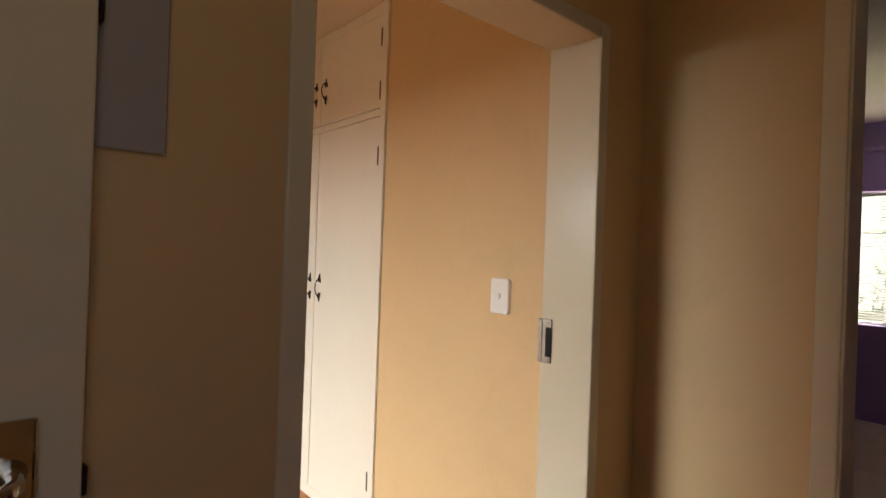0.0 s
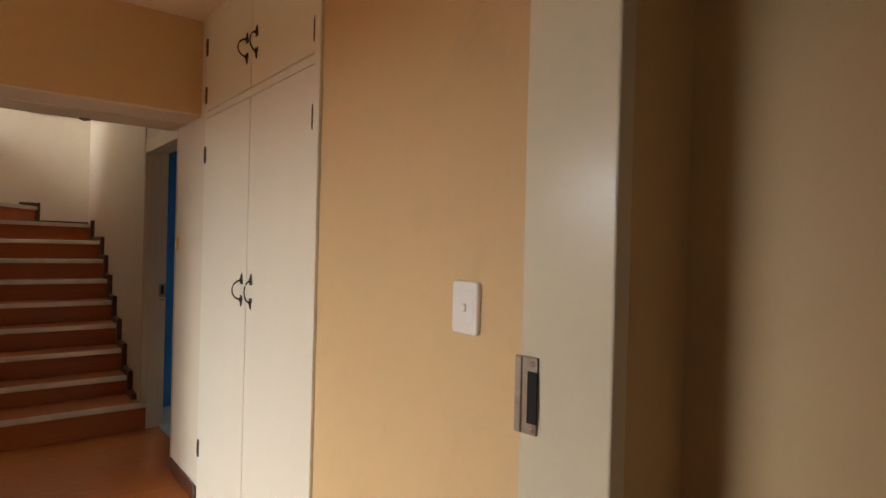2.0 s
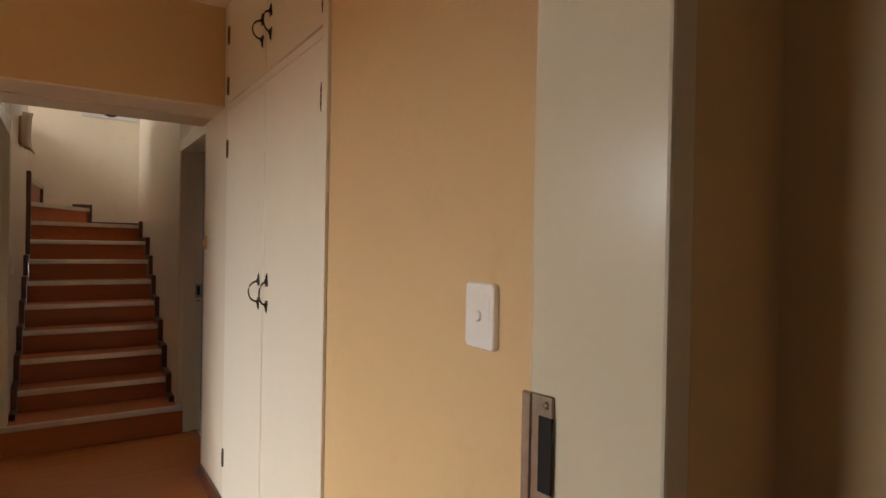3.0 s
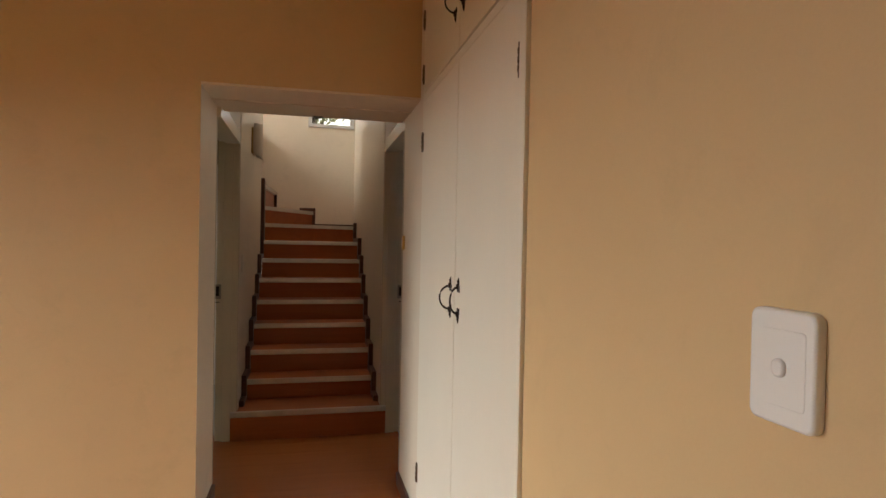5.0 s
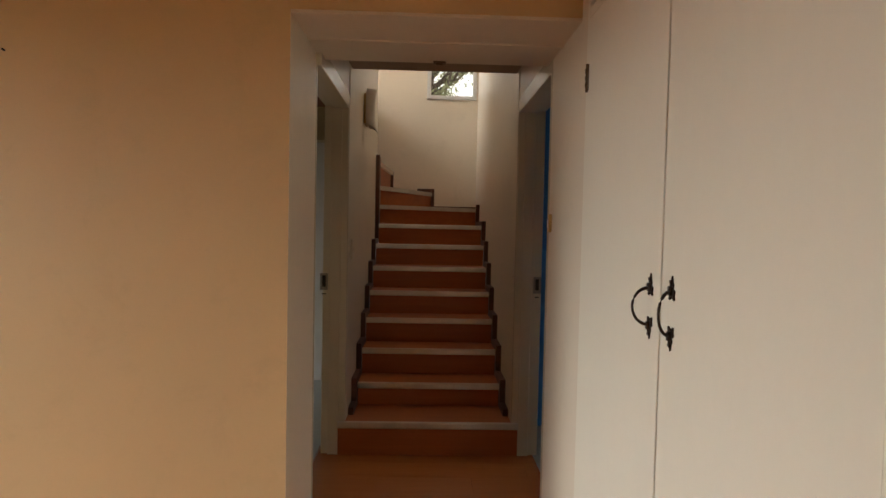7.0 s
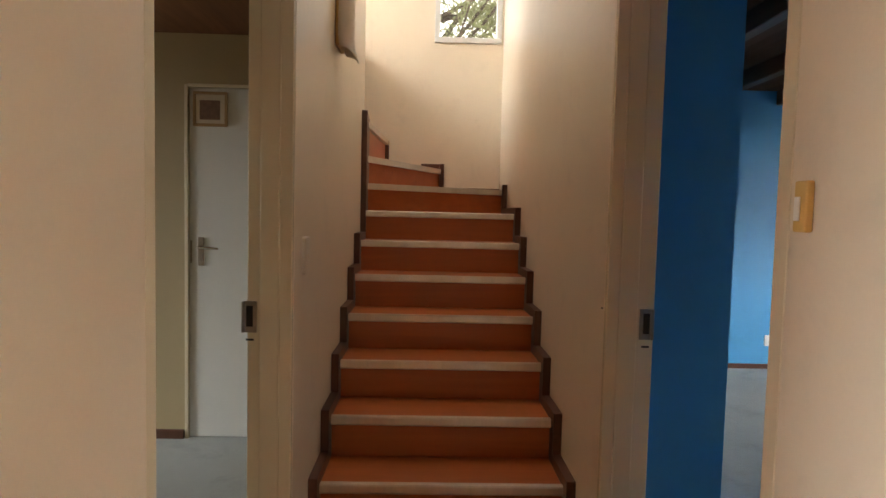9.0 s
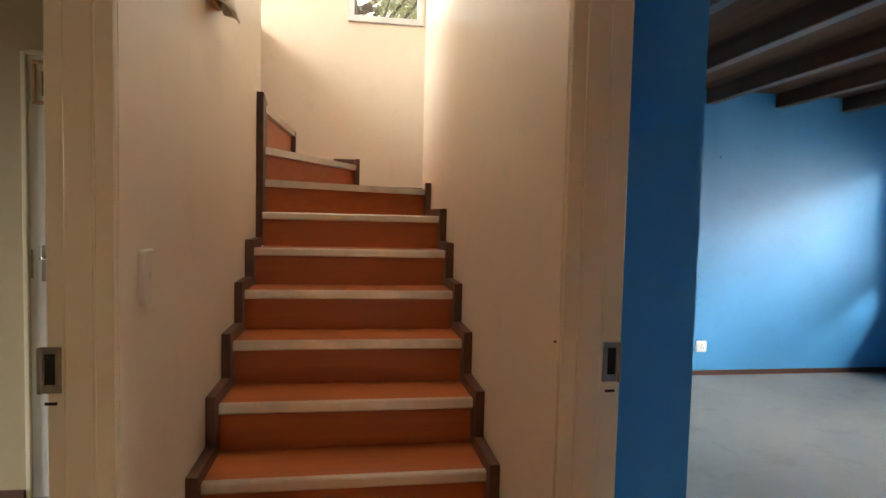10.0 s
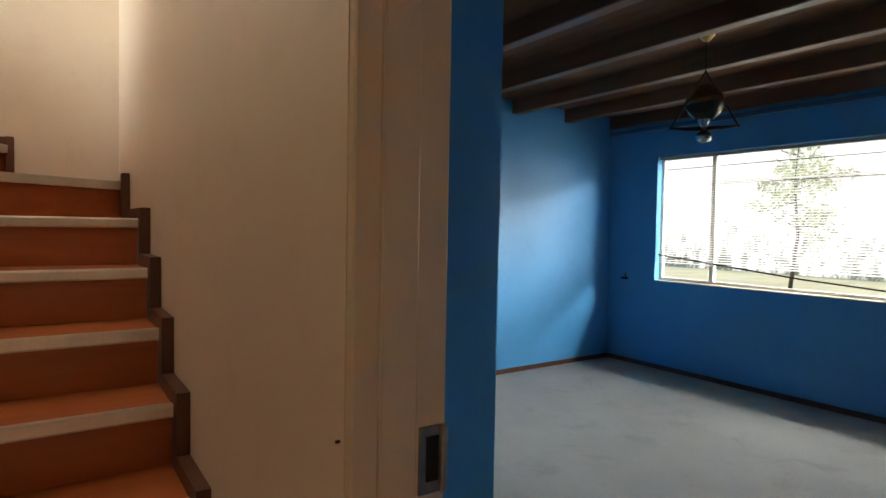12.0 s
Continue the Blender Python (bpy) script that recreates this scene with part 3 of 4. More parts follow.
# purple room doorway
pf = thing("door_frame_purple_room", (1.55, -0.25, 0), "cream painted frame of the purple room door", "door frame", kind="structure")
for y0, y1 in ((0.145, 0.198), (-0.70, -0.645)):
    bm = box(1.474, 1.57, y0, y1, -0.02, 2.10, 0.004, 2)
    s = 1 if y0 > 0 else -1
    lo, hi = sorted((y0 if s > 0 else y1, (y0 if s > 0 else y1) - s * 0.007))
    add_box(bm, 1.476, 1.56, lo, hi, -0.02, 2.05, 0.003)
    wpart("jamb", bm, CREAM, pf)
wpart("head", box(1.474, 1.57, -0.645, 0.145, 2.05, 2.10, 0.004), CREAM, pf)
wpart("hinge", add_tube(bmesh.new(), [(1.574, 0.150, 1.84), (1.574, 0.150, 1.94)], 0.007), STEEL, pf, "steel door hinge")

# hall door with a lever handle
leaf = local_thing("hall_door", SLANT, "closed cream painted door with a chrome lever handle", "door", "structure")
part("leaf", box(-2.19, -1.388, -0.036, -0.002, 0.01, 2.02, 0.004, 2), CREAM, leaf)
part("handle_plate", box(-1.482, -1.434, -0.044, -0.037, 0.99, 1.205, 0.003, 2), CHROME, leaf, "chrome lock plate")
part("plate_rim", box(-1.4385, -1.4345, -0.047, -0.043, 0.992, 1.203, 0.0015), CHROME, leaf)
bm = add_tube(bmesh.new(), [(-1.458, -0.042, 1.147), (-1.458, -0.066, 1.147), (-1.460, -0.082, 1.145), (-1.470, -0.092, 1.141), (-1.50, -0.095, 1.137), (-1.56, -0.092, 1.131)], [0.017, 0.010, 0.010, 0.011, 0.009, 0.007], 12)
part("lever", bm, CHROME, leaf, "chrome lever handle")
part("bolt", box(-1.388, -1.381, -0.03, -0.012, 1.10, 1.135, 0.002), IRON, leaf)
part("bolt", box(-1.388, -1.381, -0.03, -0.012, 1.66, 1.69, 0.002), IRON, leaf)

panel = local_thing("wall_panel", SLANT, "glossy grey panel fixed to the hall wall", "panel")
part("sheet", box(-1.46, -1.300, -0.010, -0.001, 1.515, 2.03, 0.002), GLOSS_SHEET, panel)


# ---- built-in cupboard ----
CX = 1.487
cup = thing("built_in_cupboard", (1.75, 2.70, 0), "tall cream built-in cupboard with four doors and bronze pulls", "cupboard")
body = bmesh.new()
add_box(body, CX + 0.004, 2.05, 1.985, 2.005, -0.02, CEIL)
add_box(body, CX + 0.004, 2.05, 3.36, 3.38, -0.02, CEIL)
add_box(body, 2.05, 2.07, 1.985, 3.38, -0.02, CEIL)
add_box(body, CX + 0.03, 2.05, 2.005, 3.36, 0.06, 0.08)
add_box(body, CX + 0.03, 2.05, 2.005, 3.36, 2.05, 2.07)
wpart("body", body, CUPBOARD, cup)
fr = bmesh.new()
add_box(fr, CX - 0.012, CX + 0.03, 2.018, 2.064, -0.02, CEIL, 0.002)
add_box(fr, CX - 0.002, CX + 0.03, 3.352, 3.384, -0.02, CEIL, 0.002)
add_box(fr, CX - 0.002, CX + 0.03, 2.066, 3.352, 2.527, CEIL, 0.002)
add_box(fr, CX - 0.002, CX + 0.03, 2.066, 3.352, 2.040, 2.075, 0.002)
add_box(fr, CX - 0.002, CX + 0.03, 2.066, 3.352, -0.02, 0.06, 0.002)
wpart("face_frame", fr, CUPBOARD, cup)
MID = 2.702
doors = {}
for nm, y0, y1, z0, z1 in (("lower_door", 2.069, MID - 0.004, 0.064, 2.035), ("lower_door", MID + 0.004, 3.348, 0.064, 2.035),
                           ("upper_door", 2.069, MID - 0.004, 2.079, 2.523), ("upper_door", MID + 0.004, 3.348, 2.079, 2.523)):
    doors[(y0 < MID - 0.1 and y1 < MID, z0 > 1)] = wpart(nm, box(CX - 0.006, CX + 0.018, y0, y1, z0, z1, 0.0015), CUPBOARD, cup)


def rosette():
    """The leaf-shaped foot of a pull, in its own plane: u across, v up."""
    pts = []
    for i in range(28):
        a = 2 * math.pi * i / 28
        r = 0.0145 + 0.0055 * math.cos(3 * a + math.pi / 2) + 0.0035 * math.cos(8 * a)
        pts.append((r * math.cos(a) * 0.8, r * math.sin(a) * 1.35))
    return pts


def pull(y, z, door, out=0.036, h=0.125, lean=0.0):
    bm = bmesh.new()
    x = CX - 0.006
    for s in (-1, 1):
        zc = z + s * (h / 2 - 0.018)
        add_prism(bm, [(y + u, zc + s * v) for u, v in rosette()], "x", x - 0.0035, x)
        add_box(bm, x - 0.010, x - 0.002, y - 0.006, y + 0.006, zc - 0.010, zc + 0.010, 0.002)
        add_tube(bm, [(x - 0.003, y, zc + s * 0.012), (x - 0.005, y - 0.004, zc + s * 0.024)], [0.004, 0.0015], 6)
        add_tube(bm, [(x - 0.003, y, zc + s * 0.012), (x - 0.005, y + 0.005, zc + s * 0.022)], [0.004, 0.0015], 6)
    arc = [(x - 0.006 - out * math.sin(math.pi * i / 12), y + lean * math.sin(math.pi * i / 12), z - (h / 2 - 0.02) * math.cos(math.pi * i / 12)) for i in range(13)]
    add_tube(bm, arc, [0.0045 - 0.0015 * math.sin(math.pi * i / 12) for i in range(13)], 8)
    ob = part("handle", bm, IRON, None, "aged bronze bow pull with leaf ends")
    ob.parent = door
    return ob


def hinge(y, z, door):
    bm = add_tube(bmesh.new(), [(CX - 0.008, y, z - 0.045), (CX - 0.008, y, z + 0.045)], 0.0055, 8)
    for s in (-1, 0, 1):
        add_tube(bm, [(CX - 0.008, y, z + s * 0.022 - 0.007), (CX - 0.008, y, z + s * 0.022 + 0.007)], 0.0075, 8)
    add_box(bm, CX - 0.0085, CX - 0.0062, y - 0.014, y + 0.014, z - 0.042, z + 0.042)
    ob = part("hinge", bm, HINGE, None, "worn bronze butt hinge")
    ob.parent = door
    return ob


pull(2.640, 1.175, doors[(True, False)], 0.030, 0.132, -0.016), pull(2.756, 1.175, doors[(False, False)], 0.036, 0.125, 0.004)
pull(2.640, 2.262, doors[(True, True)], 0.030, 0.122, -0.012), pull(2.756, 2.262, doors[(False, True)], 0.036, 0.118, 0.004)
for z in (1.845, 0.29):
    hinge(2.067, z, doors[(True, False)]), hinge(3.351, z, doors[(False, False)])
for z in (2.16, 2.415):
    hinge(2.067, z, doors[(True, True)]), hinge(3.351, z, doors[(False, True)])


# ---- skirtings ----
def skirting(name, x0, x1, y0, y1, h, mat, label):
    return structure(name, box(x0, x1, y0, y1, 0.0, h, 0.004), mat, label, "baseboard")


skirting("baseboard_passage_east", 1.469, 1.4865, 3.386, 3.912, 0.075, DARK_TRIM, "dark-stained skirting in the passage")
skirting("baseboard_passage_west", XC + 0.0005, XC + 0.018, 3.462, 3.92, 0.075, DARK_TRIM, "dark-stained skirting in the passage")
skirting("baseboard_passage_wall", -2.8, XC + 0.018, 3.442, 3.4595, 0.075, DARK_TRIM, "dark-stained skirting under the peach wall")
skirting("baseboard_switch_wall", 1.469, 1.4865, 0.85, 1.98, 0.075, DARK_TRIM, "dark-stained skirting under the switch")
skirting("baseboard_blue_north", 2.165, XE, YN - 0.015, YN - 0.0005, 0.045, DARK_TRIM, "thin dark skirting in the blue room")
skirting("baseboard_blue_east", XE - 0.015, XE - 0.0005, 3.4, YN - 0.015, 0.045, DARK_TRIM, "thin dark skirting in the blue room")
skirting("baseboard_blue_return", 2.1655, 2.18, 5.34, YN - 0.015, 0.045, DARK_TRIM, "thin dark skirting in the blue room")
skirting("baseboard_khaki", -0.86, -0.475, 6.382, 6.3995, 0.055, SKIRT, "brown skirting on the khaki wall")
skirting("baseboard_khaki_return", -0.838, -0.8205, 6.3995, 7.8, 0.055, SKIRT, "brown skirting on the khaki wall")
skirting("baseboard_khaki_far", -4.0, -0.838, 7.785, 7.7995, 0.045, SKIRT, "brown skirting on the khaki wall")
skirting("baseboard_purple", 6.285, 6.2995, -2.0, 2.2, 0.09, PURPLE, "purple painted skirting")
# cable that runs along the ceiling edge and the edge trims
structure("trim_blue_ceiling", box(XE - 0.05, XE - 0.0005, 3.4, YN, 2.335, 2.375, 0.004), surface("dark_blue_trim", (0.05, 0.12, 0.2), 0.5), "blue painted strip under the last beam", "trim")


# ---- khaki room ----
kd = thing("khaki_room_door", (-0.1, 6.4100, 0), "closed white door with a chrome lever and a small picture", "door", kind="structure")
wpart("leaf", box(-0.452, 0.33, 6.4080, 6.4460, 0.008, 2.035, 0.003), surface("white_door_enamel", (0.74, 0.72, 0.68), 0.35, 0.04, 2, 60, 0.04), kd)
bm = box(-0.474, -0.454, 6.3920, 6.4500, 0.0, 2.05, 0.002)
add_box(bm, -0.454, 0.34, 6.3920, 6.4500, 2.037, 2.056, 0.002)
wpart("frame", bm, CREAM, kd)
hp = wpart("handle_plate", box(-0.400, -0.365, 6.3980, 6.4075, 1.02, 1.185, 0.003, 2), STEEL, kd, "steel lock plate")
wpart("lever", add_tube(bmesh.new(), [(-0.382, 6.4000, 1.128), (-0.382, 6.3650, 1.128), (-0.370, 6.3550, 1.128), (-0.27, 6.3560, 1.122)], [0.010, 0.009, 0.009, 0.007], 10), CHROME, kd, "chrome lever handle")
wpart("bolt_plate", box(-0.447, -0.437, 6.4040, 6.4085, 1.035, 1.165, 0.001), STEEL, kd)

pic = thing("small_picture", (-0.29, 6.4000, 1.90), "small sepia picture in a gilt frame with pale mount", "picture")
bm = bmesh.new()
for x0, x1, z0, z1 in ((-0.427, -0.232, 1.996, 2.012), (-0.427, -0.232, 1.817, 1.833), (-0.427, -0.411, 1.833, 1.996), (-0.248, -0.232, 1.833, 1.996)):
    add_box(bm, x0, x1, 6.3900, 6.4065, z0, z1, 0.003)
wpart("frame", bm, GOLD_FRAME, pic)
wpart("mount", box(-0.411, -0.248, 6.3970, 6.4065, 1.833, 1.996), MAT_BOARD, pic)
wpart("print", box(-0.389, -0.274, 6.3955, 6.3969, 1.855, 1.964), SEPIA, pic)


def plate(name, at, facing, w, h, label, kind_of, mat=PLASTIC):
    """A plate with rounded edges that lies on a wall; facing: degrees about z, 0 for -y."""
    ob = thing(name, at, label, kind_of)
    ob.rotation_euler = (0, 0, radians(facing))
    part("plate", rounded(w, h, 0.012, 0.0, -0.013, 0.004), mat, ob)
    return ob


def rounded(w, h, r, y_back, y_front, edge):
    """A plate with rounded corners and a softened front edge."""
    bm = bmesh.new()

    def ring(y, k):
        pts = []
        for cx, cz, a0 in ((1, 1, 0), (-1, 1, 90), (-1, -1, 180), (1, -1, 270)):
            for s in range(6):
                a = radians(a0 + 18 * s)
                pts.append(bm.verts.new((cx * (w / 2 - r) + (r - k) * math.cos(a), y, cz * (h / 2 - r) + (r - k) * math.sin(a))))
        return pts
    rings = [ring(y_back, 0.0), ring(y_front + edge, 0.0), ring(y_front + edge * 0.3, edge * 0.3), ring(y_front, edge)]
    for a, c in zip(rings, rings[1:]):
        for q in range(len(a)):
            f = bm.faces.new((a[q], a[(q + 1) % len(a)], c[(q + 1) % len(a)], c[q]))
            f.smooth = True
    bm.faces.new(rings[-1])
    return bm


def light_switch(at, facing, label, w=0.088, h=0.124, mat=PLASTIC):
    ob = plate("light_switch", at, facing, w, h, label, "light switch", mat)
    part("face", rounded(w * 0.74, h * 0.66, 0.005, -0.008, -0.0138, 0.0006), mat, ob)
    bm = rounded(0.018, 0.021, 0.008, -0.010, -0.0185, 0.003)
    part("rocker", bm, mat, ob)
    return ob


light_switch((1.4865, 1.209, 1.247), 90 + 180, "white plastic light switch on a peach wall", 0.092, 0.129)
light_switch((XL + 0.0005, 4.975, 1.20), 90, "cream plastic light switch on the stair wall", 0.075, 0.125, CREAM_PLASTIC)


def socket(at, facing, label):
    ob = plate("wall_socket", at, facing, 0.10, 0.10, label, "socket")
    part("face", rounded(0.070, 0.070, 0.005, -0.008, -0.0155, 0.001), PLASTIC, ob)
    for i, (u, v) in enumerate(((0, 0.014), (-0.013, -0.010), (0.013, -0.010))):
        part("pin_hole", add_lathe(bmesh.new(), [(0.0001, 0.0), (0.0045, 0.0), (0.0045, -0.001)], pose(u, -0.0167, v, 90, 0, 0), 10), BLACK, ob)
    return ob


socket((4.10, YN - 0.0005, 0.262), 0, "white wall socket on a blue wall")
socket((-2.0, 7.7995, 0.30), 0, "white wall socket on a khaki wall")

bell = thing("bell_push", (1.486, 3.872, 1.37), "yellowed plastic plate with a white insert on the corridor wall", "bell push")
wpart("plate", box(1.474, 1.4868, 3.860, 3.890, 1.333, 1.410, 0.003, 2), YELLOWED, bell)
wpart("insert", box(1.471, 1.4745, 3.873, 3.885, 1.350, 1.386, 0.001), PLASTIC, bell)


# ---- stair wall light ----
wl = thing("wall_light", (XL, 5.625, 2.2), "curved plaster wall light with flared lower lip", "wall light")
bm = bmesh.new()
cols = 14
grid = []
for i in range(cols + 1):
    u = -1 + 2 * i / cols
    bulge = 0.055 * math.sqrt(max(0.0, 1 - u * u))
    rows = []
    for z, flare, dip in ((2.295, 0.012, -0.012), (2.26, 0.002, 0.0), (2.18, 0.0, 0.0), (2.10, 0.0, 0.0), (2.070, 0.006, 0.010), (2.055, 0.014, 0.028), (2.046, 0.024, 0.044)):
        rows.append(bm.verts.new((XL + 0.018 + bulge + flare * (1 - 0.5 * abs(u)), 5.625 + 0.092 * u, z - dip * (1 - abs(u)) + 0.25 * flare * abs(u))))
    grid.append(rows)
for a, c in zip(grid, grid[1:]):
    for k in range(len(a) - 1):
        f = bm.faces.new((a[k], c[k], c[k + 1], a[k + 1]))
        f.smooth = True
sh = wpart("shade", bm, SHADE, wl)
sol = sh.modifiers.new("thick", "SOLIDIFY")
sol.thickness = 0.007
wpart("back_plate", box(XL + 0.0005, XL + 0.020, 5.548, 5.702, 2.06, 2.27, 0.005), BRASS, wl, "dull brass back plate")


# ---- windows ----
def leaf_cloud(bm, rng, centre, size, n, leaf):
    for _ in range(n):
        d = Vector((rng.gauss(0, 1), rng.gauss(0, 1), rng.gauss(0, 1))).normalized() * rng.random() ** 0.4
        p = Vector(centre) + Vector((d.x * size[0], d.y * size[1], d.z * size[2]))
        a = Vector((rng.gauss(0, 1), rng.gauss(0, 1), rng.gauss(0, 1))).normalized()
        b = a.cross(Vector((rng.gauss(0, 1), rng.gauss(0, 1), rng.gauss(0, 1)))).normalized()
        s = leaf * rng.uniform(0.6, 1.5)
        vs = [bm.verts.new(p + a * s), bm.verts.new(p + b * s * 0.4), bm.verts.new(p - a * s), bm.verts.new(p - b * s * 0.4)]
        bm.faces.new(vs)


def tree(at, height, spread, seed, label, leaf=0.10, clumps=40, per=60, girth=0.16, foliage=None):
    rng = random.Random(seed)
    ob = thing("tree", at, label, "tree")
    bm = bmesh.new()
    trunk = [(0.06 * math.sin(i * 1.3 + seed), 0.06 * math.cos(i * 1.7), height * 0.75 * i / 6) for i in range(7)]
    add_tube(bm, trunk, [girth * (1 - 0.11 * i) for i in range(7)], 9)
    ends = []
    for i in range(16):
        z = height * rng.uniform(0.25, 0.72)
        a = rng.uniform(0, 2 * math.pi)
        l = spread * rng.uniform(0.5, 1.0)
        e = (l * math.cos(a), l * math.sin(a), z + l * rng.uniform(0.2, 0.9))
        mid = (e[0] * 0.5, e[1] * 0.5, (z + e[2]) / 2 - 0.1)
        add_tube(bm, [(0, 0, z), mid, e], [girth * 0.38, girth * 0.22, 0.012], 6)
        ends += [e, mid]
    part("trunk", bm, BARK, ob)
    bm = bmesh.new()
    for i in range(clumps):
        e = ends[i % len(ends)]
        c = (e[0] + rng.gauss(0, 0.3), e[1] + rng.gauss(0, 0.3), e[2] + rng.gauss(0, 0.3))
        r = rng.uniform(0.25, 0.6)
        leaf_cloud(bm, rng, c, (r, r, r * 0.7), per, leaf)
    part("crown", bm, foliage or LEAF, ob)
    return ob


# stair window
sw = thing("window_stairs", (1.2, Y_BACK, 3.0), "small fixed window with a white frame above the stairs", "window", kind="structure")
x0, x1, z0, z1 = WINDOW
bm = bmesh.new()
for a, b, c, d in ((x0 - 0.03, x1 + 0.03, z0 - 0.03, z0 + 0.012), (x0 - 0.03, x1 + 0.03, z1 - 0.012, z1 + 0.03), (x0 - 0.03, x0 + 0.012, z0 + 0.012, z1 - 0.012), (x1 - 0.012, x1 + 0.03, z0 + 0.012, z1 - 0.012)):
    add_box(bm, a, b, Y_BACK - 0.014, Y_BACK + 0.06, c, d, 0.003)
wpart("window_frame", bm, WIN_STEEL, sw)
gp = wpart("pane", box(x0, x1, Y_BACK + 0.03, Y_BACK + 0.034, z0, z1), GLASS, sw)
gp.visible_shadow = False

# blue room window
bw = thing("window_blue_room", (6.2, 6.2, 0.86), "wide steel window with mullions, bright outside", "window", kind="structure")
y0, y1, z0, z1 = BWIN
bm = bmesh.new()
for a, b, c, d in ((y0, y1, z0, z0 + 0.03), (y0, y1, z1 - 0.03, z1), (y0, y0 + 0.03, z0 + 0.03, z1 - 0.03), (y1 - 0.03, y1, z0 + 0.03, z1 - 0.03)):
    add_box(bm, XE + 0.075, XE + 0.11, a, b, c, d, 0.003)
for y in (7.13, 5.56):
    add_box(bm, XE + 0.07, XE + 0.115, y - 0.022, y + 0.022, z0 + 0.03, z1 - 0.03, 0.003)
add_box(bm, XE + 0.08, XE + 0.105, 5.582, 7.108, 1.80, 1.815)
wpart("window_frame", bm, WIN_STEEL, bw)
for a, b in ((y0 + 0.03, 5.538), (5.582, 7.108), (7.152, y1 - 0.03)):
    gp = wpart("pane", box(XE + 0.09, XE + 0.094, a, b, z0 + 0.03, z1 - 0.03), GLASS, bw)
    gp.visible_shadow = False
wpart("window_sill", box(XE - 0.008, XE + 0.075, y0, y1, z0 - 0.004, z0 + 0.004, 0.002), CREAM, bw)


def blind(name, x, y0, y1, z0, z1, pitch, tilt, label, mat=BLIND):
    ob = thing(name, (x, (y0 + y1) / 2, z1), label, "blind")
    slat = add_box(bmesh.new(), -0.0125, 0.0125, y0, y1, -0.001, 0.001)
    bmesh.ops.rotate(slat, verts=slat.verts, cent=(0, 0, 0), matrix=Matrix.Rotation(radians(tilt), 3, "Y"))
    me = mesh_from("slat", slat, mat)
    n = int((z1 - z0) / pitch)
    for i in range(n):
        o = new("slat", me)
        o.parent = ob
        o.location = (0, -(y0 + y1) / 2, -0.03 - i * pitch)
    wpart("headrail", box(x - 0.018, x + 0.018, y0, y1, z1 - 0.028, z1, 0.002), mat, ob)
    for t in (0.08, 0.36, 0.64, 0.92):
        y = y0 + (y1 - y0) * t
        wpart("cord", add_tube(bmesh.new(), [(x, y, z1 - 0.02), (x, y, z0)], 0.0012, 5), mat, ob)
    return ob


bl = blind("venetian_blind", XE + 0.03, 4.12, 7.66, 1.05, 2.068, 0.0215, -13, "thin pale venetian blind hanging open with a slanting bottom rail")
wpart("bottom_rail", add_tube(bmesh.new(), [(XE + 0.03, 7.66, 1.12), (XE + 0.03, 6.35, 0.985), (XE + 0.03, 5.02, 0.895), (XE + 0.03, 4.12, 0.88)], 0.007, 8), BLACK, bl, "dark slanting bottom rail")
# burglar bars outside the glass
bars = thing("window_bars", (6.25, 6.2, 0.9), "thin dark steel bars across the window", "window bars")
for z, r in ((1.965, 0.004), (1.80, 0.003)):
    wpart("bar", add_tube(bmesh.new(), [(XE + 0.128, 4.12, z), (XE + 0.128, 7.65, z - 0.01)], r, 6), IRON, bars)

# purple room window
pw = thing("window_purple_room", (6.37, 1.1, 0.9), "window with a pale frame behind a blind", "window", kind="structure")
y0, y1, z0, z1 = PWIN
bm = bmesh.new()
for a, b, c, d in ((y0, y1, z0, z0 + 0.03), (y0, y1, z1 - 0.03, z1), (y0, y0 + 0.03, z0, z1), (y1 - 0.03, y1, z0, z1), (y0, y1, 1.70, 1.73), (1.28, 1.32, z0, z1)):
    add_box(bm, 6.39, 6.42, a, b, c, d)
wpart("window_frame", bm, WIN_STEEL, pw)
blind("purple_room_blind", 6.34, 0.22, 1.98, 0.88, 2.06, 0.024, 22, "pale venetian blind lowered over the window")

# room 1 window frame and the other unseen openings
for nm, x, y0, y1, lab in (("window_peach_room", -2.9, 1.2, 3.4, "steel window of the peach room"), ("window_khaki_room", -4.1, 4.8, 6.4, "steel window of the khaki room")):
    ob = thing(nm, (x, (y0 + y1) / 2, 0.9), lab, "window", kind="structure")
    bm = bmesh.new()
    for a, b, c, d in ((y0, y1, 0.9, 0.93), (y0, y1, 2.07, 2.1), (y0, y0 + 0.03, 0.93, 2.07), (y1 - 0.03, y1, 0.93, 2.07), ((y0 + y1) / 2 - 0.02, (y0 + y1) / 2 + 0.02, 0.93, 2.07)):
        add_box(bm, x - 0.02, x + 0.02, a, b, c, d)
    wpart("window_frame", bm, WIN_STEEL, ob)


# ---- lamps ----
PX, PY = 4.40, 6.145
pl = thing("pendant_lamp", (PX, PY, 2.0), "unlit pendant lamp, smoked glass globe in a metal triangle", "pendant lamp")
AT = Matrix.Translation((PX, PY, 0))
wpart("ceiling_rose", add_lathe(bmesh.new(), [(0.0001, 2.53), (0.045, 2.53), (0.045, 2.51), (0.018, 2.478), (0.0001, 2.475)], AT), BRASS, pl, "dull brass ceiling rose")
wpart("chain", add_tube(bmesh.new(), [(PX, PY, 2.48), (PX, PY, 2.29)], 0.004, 6), IRON, pl)
side_way = Vector((0.57, -0.82, 0))
mid_p = Vector((PX, PY, 1.965))
bm = bmesh.new()
